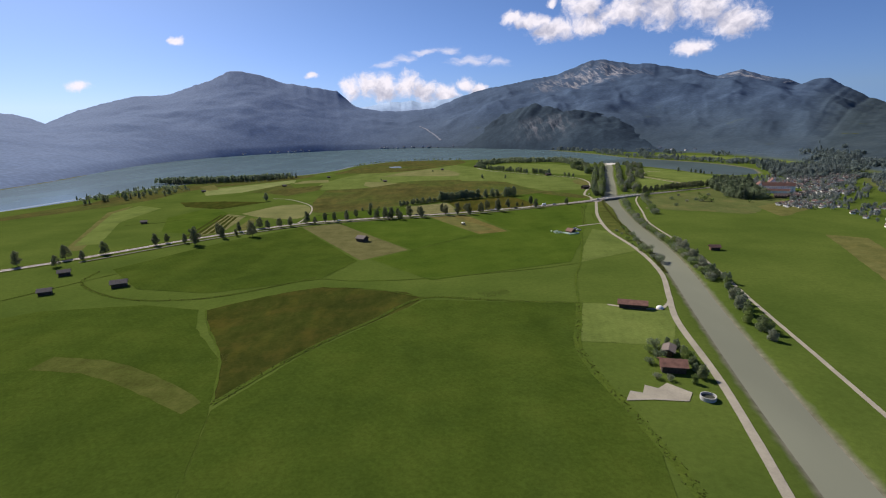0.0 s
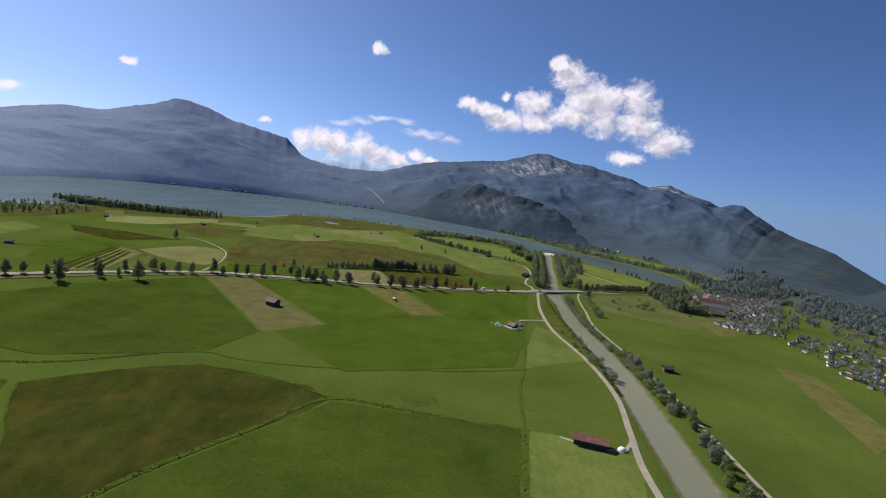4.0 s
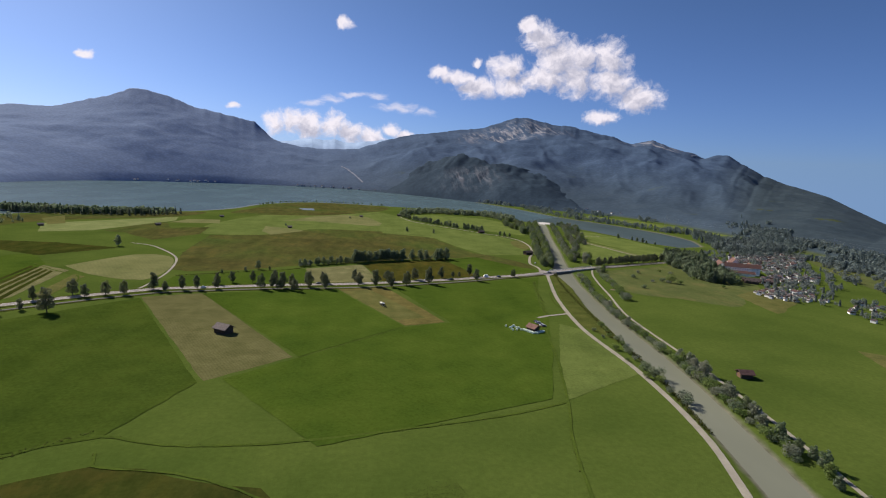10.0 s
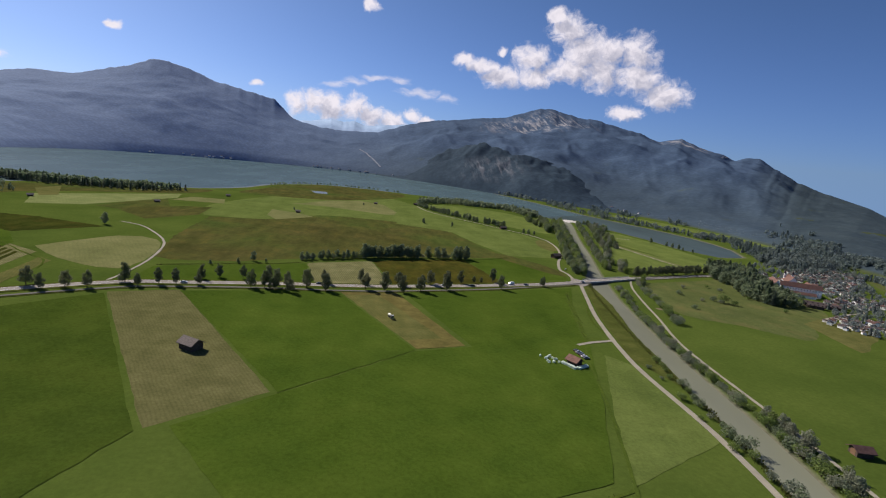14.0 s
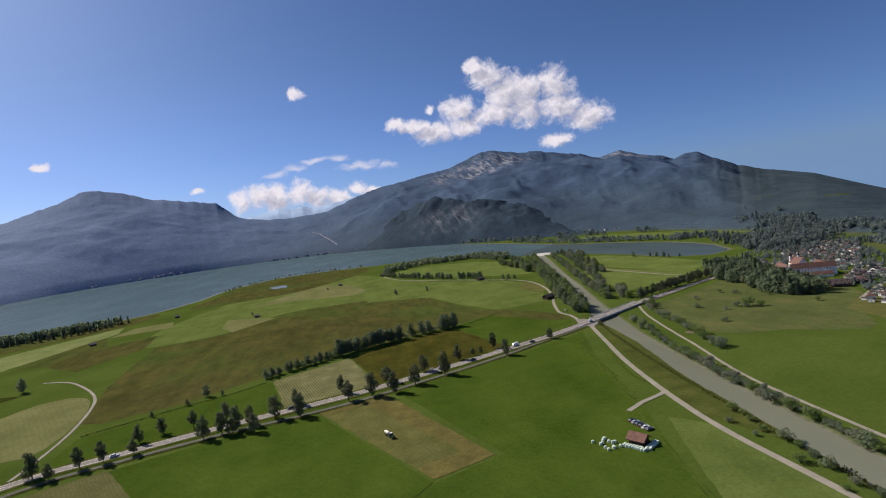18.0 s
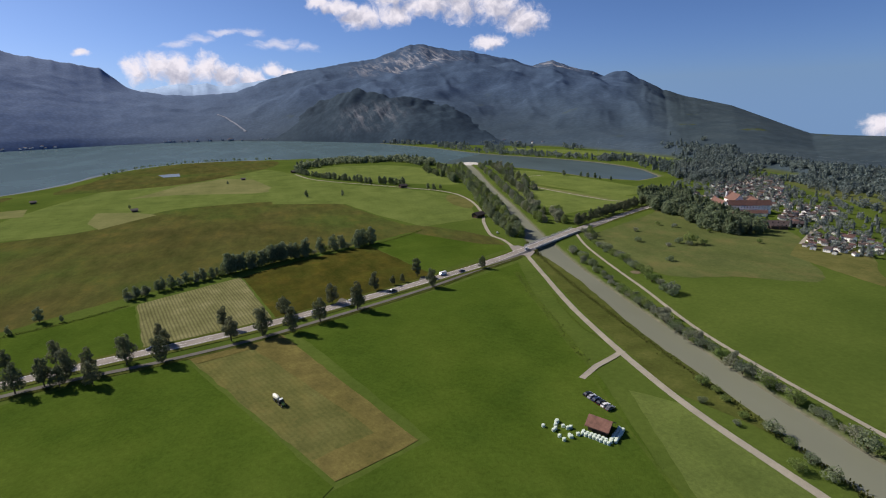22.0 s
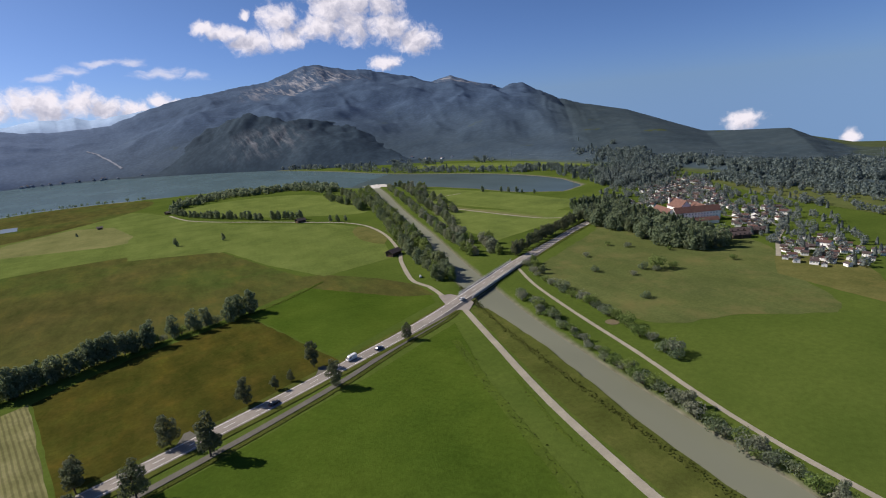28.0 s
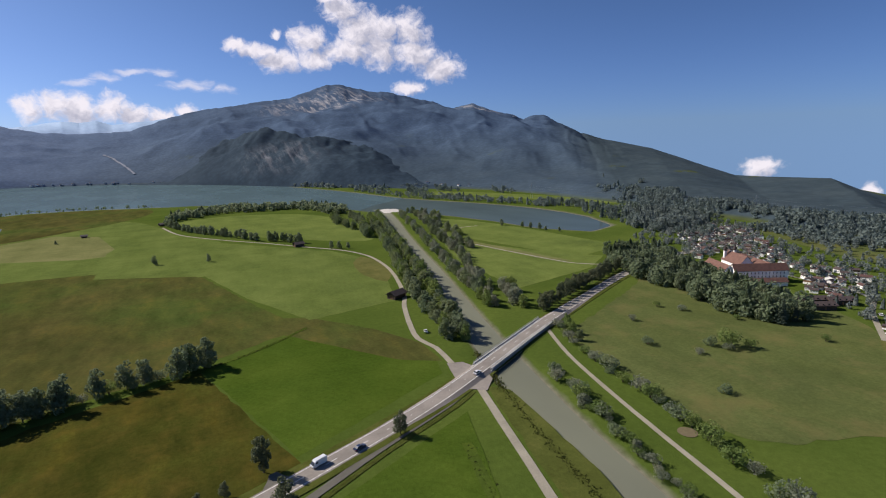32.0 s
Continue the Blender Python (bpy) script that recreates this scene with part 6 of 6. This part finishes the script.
# ---- vehicles ----
M["tyre"] = plain("tyre_rubber", (0.02, 0.02, 0.02), 0.9)
M["rim"] = plain("alloy", (0.5, 0.5, 0.52), 0.35, 0.8)
M["lamp_red"] = plain("tail_lamp", (0.35, 0.02, 0.02), 0.3)
M["lamp_white"] = plain("head_lamp", (0.8, 0.8, 0.78), 0.2)
PAINTS = {n: plain(n + "_car_paint", col, 0.3, 0.2, 0.04, spec=0.6) for n, col in (("white", (0.78, 0.78, 0.77)), ("dark_blue", (0.03, 0.045, 0.09)), ("black", (0.02, 0.02, 0.022)), ("silver", (0.42, 0.43, 0.45)), ("grey", (0.13, 0.14, 0.15)))}


def prism(bm, profile, half, taper=0.0):
    """A side profile (x, z) drawn out across the car; taper narrows what is high up."""
    top = max(z for _, z in profile)
    low = min(z for _, z in profile)
    sides = []
    for sg in (-1, 1):
        sides.append([bm.verts.new((x, sg * (half - taper * (z - low) / (top - low + 1e-6)), z)) for x, z in profile])
    n = len(profile)
    bm.faces.new(sides[0])
    bm.faces.new(sides[1][::-1])
    for i in range(n):
        j = (i + 1) % n
        bm.faces.new((sides[0][j], sides[0][i], sides[1][i], sides[1][j]))
    bmesh.ops.recalc_face_normals(bm, faces=bm.faces[:])


def wheel(parent, x, y, r, w):
    bm = bmesh.new()
    bmesh.ops.create_cone(bm, segments=16, radius1=r, radius2=r, depth=w, cap_ends=True, matrix=pose(x, y, r, 90))
    tyre = part("wheel", bm, M["tyre"], parent)
    bm = bmesh.new()
    bmesh.ops.create_cone(bm, segments=12, radius1=r * 0.6, radius2=r * 0.6, depth=w + 0.03, cap_ends=True, matrix=pose(x, y, r, 90))
    part("rim", bm, M["rim"], tyre)


def car(x, y, z, turn, paint, label, van=False):
    thing = tagged(new("van" if van else "car"), label, "van" if van else "car")
    thing.matrix_basis = pose(x, y, z, 0, 0, turn)
    k, h = (1.28, 1.45) if van else (1.0, 1.0)
    bm = bmesh.new()
    if van:
        prism(bm, [(-2.6, 0.35), (2.6, 0.35), (2.65, 0.9), (2.5, 1.15), (1.75, 1.9), (1.5, 2.3), (-2.55, 2.35), (-2.65, 0.8)], 0.95, 0.12)
    else:
        prism(bm, [(-2.1, 0.3), (2.1, 0.3), (2.2, 0.55), (2.1, 0.8), (1.0, 0.95), (-1.6, 1.0), (-2.15, 0.95), (-2.2, 0.5)], 0.88, 0.05)
    bmesh.ops.bevel(bm, geom=bm.edges[:], offset=0.05, segments=2, affect="EDGES")
    part("body", bm, PAINTS[paint], thing)
    if not van:
        bm = bmesh.new()
        prism(bm, [(-1.75, 0.97), (1.05, 0.93), (0.35, 1.38), (-1.2, 1.42)], 0.8, 0.16)
        part("cabin", bm, M["glass"], thing, "dark glazed cabin")
        bm = bmesh.new()
        prism(bm, [(-1.22, 1.405), (0.36, 1.375), (0.25, 1.45), (-1.1, 1.47)], 0.63, 0.04)
        part("roof", bm, PAINTS[paint], thing)
    else:
        bm = bmesh.new()
        prism(bm, [(1.80, 1.84), (2.50, 1.17), (2.56, 1.2), (1.84, 1.9)], 0.8, 0.02)
        part("windscreen", bm, M["glass"], thing)
        for sg in (-1, 1):
            bm = bmesh.new()
            box(bm, 0.7, 1.6, sg * 0.9 - 0.03, sg * 0.9 + 0.03, 1.3, 1.85)
            part("window", bm, M["glass"], thing)
    end = 2.58 if van else 2.12
    for sg in (-1, 1):
        for xe, mat, nm in ((end, "lamp_white", "headlight"), (-end - 0.05, "lamp_red", "tail_light")):
            bm = bmesh.new()
            box(bm, xe - 0.04, xe + 0.08, sg * 0.68 - 0.15, sg * 0.68 + 0.15, 0.62, 0.78)
            part(nm, bm, M[mat], thing)
        for xw in (1.35 * (1.2 if van else 1), -1.3 * (1.2 if van else 1)):
            wheel(thing, xw, sg * 0.8, 0.32, 0.22)
    return thing


def on_road(x, side):
    """The road's place and heading at x, on the lane at that side."""
    i = min(range(len(road_line)), key=lambda k: abs(road_line[k].x - x))
    a, b = road_line[i], road_line[i + 1]
    t = (b - a).normalized()
    return a.x + t.y * side, a.y - t.x * side, road_heights[i] + 0.01, math.degrees(math.atan2(t.y, t.x))


for x, side, paint, van, label in ((133, -1.6, "white", True, "white delivery van driving on the road"), (92, 1.6, "black", False, "black car driving on the road"), (66, -1.6, "silver", False, "silver car driving on the road"), (43, 1.6, "grey", False, "dark grey car driving on the road"),
                                   (206, 1.6, "white", False, "white car driving towards the bridge"), (143, 1.6, "dark_blue", False, "dark blue car driving on the road"), (-31, -1.6, "black", False, "black car on the shaded road"), (-118, 1.6, "white", False, "white car on the tree-lined road")):
    px, py, pz, head = on_road(x, side)
    car(px, py, pz, head + (0 if side > 0 else 180), paint, label, van)
for i, (paint, label) in enumerate((("black", "black car parked in a row by the barn"), ("silver", "silver car parked in a row by the barn"), ("dark_blue", "dark blue car parked in a row by the barn"), ("black", "black car parked in a row by the barn"), ("white", "white car parked in a row by the barn"), ("grey", "grey car parked in a row by the barn"))):
    car(129.8 + i * 0.3, 489 - i * 2.15, 0.16, 12, paint, label).scale = (0.9, 0.9, 0.9)
for i in range(3):
    car((445, 500, 560)[i], (622, 668, 830)[i], 0, 30 + 50 * i, ("white", "silver", "white")[i], "pale car parked in the village")
car(214, 735, 0.2, 70, "white", "white car parked beside the lane")


def tractor(x, y, turn):
    thing = tagged(new("tractor"), "green tractor standing on the cut strip", "tractor")
    thing.matrix_basis = pose(x, y, 0.16, 0, 0, turn) @ Matrix.Scale(0.85, 4)
    green = plain("tractor_green", (0.05, 0.11, 0.03), 0.4)
    bm = bmesh.new()
    prism(bm, [(0.2, 0.7), (2.4, 0.7), (2.5, 1.4), (0.2, 1.7)], 0.42, 0.05)
    part("bonnet", bm, green, thing)
    bm = bmesh.new()
    prism(bm, [(-1.1, 1.0), (0.3, 1.0), (0.15, 2.7), (-0.9, 2.7)], 0.75, 0.1)
    part("cab", bm, M["glass"], thing, "glazed cab")
    bm = bmesh.new()
    box(bm, -1.05, 0.3, -0.78, 0.78, 2.68, 2.82, 0.04)
    part("cab_roof", bm, PAINTS["white"], thing)
    for xw, r, w in ((-0.7, 0.95, 0.55), (1.9, 0.6, 0.4)):
        for sg in (-1, 1):
            wheel(thing, xw, sg * 0.95, r, w)
    bm = bmesh.new()
    box(bm, 1.7, 1.8, 0.2, 0.3, 1.5, 2.5)
    part("exhaust", bm, M["steel"], thing)
    tank = tagged(new("slurry_tanker"), "cream slurry tanker hitched to the tractor", "trailer")
    tank.matrix_basis = pose(x, y, 0.16, 0, 0, turn) @ pose(-4.5, 0, 0) @ Matrix.Scale(0.85, 4)
    bm = bmesh.new()
    bmesh.ops.create_uvsphere(bm, u_segments=20, v_segments=14, radius=1.0, matrix=pose(0, 0, 1.75, 0, 90, 0))
    for v in bm.verts:
        v.co.x *= 2.6
        v.co.x = max(-2.35, min(2.35, v.co.x * 1.15))
    part("tank", bm, plain("cream_paint", (0.72, 0.70, 0.55), 0.4), tank)
    bm = bmesh.new()
    box(bm, -2.2, 3.6, -0.35, 0.35, 0.65, 0.85, 0.03)
    part("drawbar", bm, M["steel"], tank)
    for xw in (-0.6, 0.8):
        for sg in (-1, 1):
            wheel(tank, xw, sg * 0.95, 0.55, 0.45)


tractor(24, 526, -68)

# ---- power line ----
def pylon(x, y, h):
    thing = tagged(new("pylon"), "grey steel lattice power pylon", "pylon", "power line pylons")
    thing.matrix_basis = pose(x, y, 0, 0, 0, 35)
    for sx in (-1, 1):
        for sy in (-1, 1):
            bm = bmesh.new()
            limb(bm, (sx * 1.8, sy * 1.8, 0), (sx * 0.3, sy * 0.3, h), 0.12, 0.08, 4)
            part("leg", bm, M["steel"], thing)
    for z, w in ((h * 0.75, 4.5), (h * 0.9, 3.5)):
        bm = bmesh.new()
        box(bm, -0.15, 0.15, -w, w, z, z + 0.25)
        part("crossarm", bm, M["steel"], thing)


PYLONS = [(760, 1330), (780, 1120), (800, 900), (815, 700), (825, 520)]
for x, y in PYLONS:
    pylon(x, y, 30)
for z, off in ((22.5, -4), (22.5, 4), (27, 0)):
    for (ax, ay), (bx, by) in zip(PYLONS, PYLONS[1:]):
        bm = bmesh.new()
        rings = []
        for k in range(13):
            u = k / 12
            x, y, h = ax + (bx - ax) * u + off, ay + (by - ay) * u, z - 16 * u * (1 - u)
            rings.append([bm.verts.new((x + math.cos(q) * 0.06, y, h + math.sin(q) * 0.06)) for q in (0.5, 2.6, 4.7)])
        for lo, hi in zip(rings, rings[1:]):
            for q in range(3):
                bm.faces.new((lo[q], lo[(q + 1) % 3], hi[(q + 1) % 3], hi[q]))
        tagged(part("cable", bm, M["steel"]), "thin steel power cable between pylons", "cable", "power cables")

# gravel bar at the river mouth
def gravel_bar():
    rng = random.Random(2)
    bm = bmesh.new()
    bmesh.ops.create_grid(bm, x_segments=26, y_segments=26, size=1.0)
    for v in bm.verts:
        r = v.co.length
        x, y = v.co.x, v.co.y
        v.co = Vector((438 + x * 22 + y * 6, 1312 + y * 40 + x * 8, 1.6 * max(0, 1 - r * r) - 1.4 + 0.5 * noise.noise(Vector((x * 4, y * 4, 1)))))
    me = bpy.data.meshes.new("gravel_bar")
    bm.to_mesh(me)
    bm.free()
    me.materials.append(plain("pale_gravel", (0.5, 0.47, 0.42), 0.95, vary=0.25, size=4))
    tagged(new("gravel_bar", me), "pale gravel bank at the river mouth", "gravel bank", kind="structure")


gravel_bar()
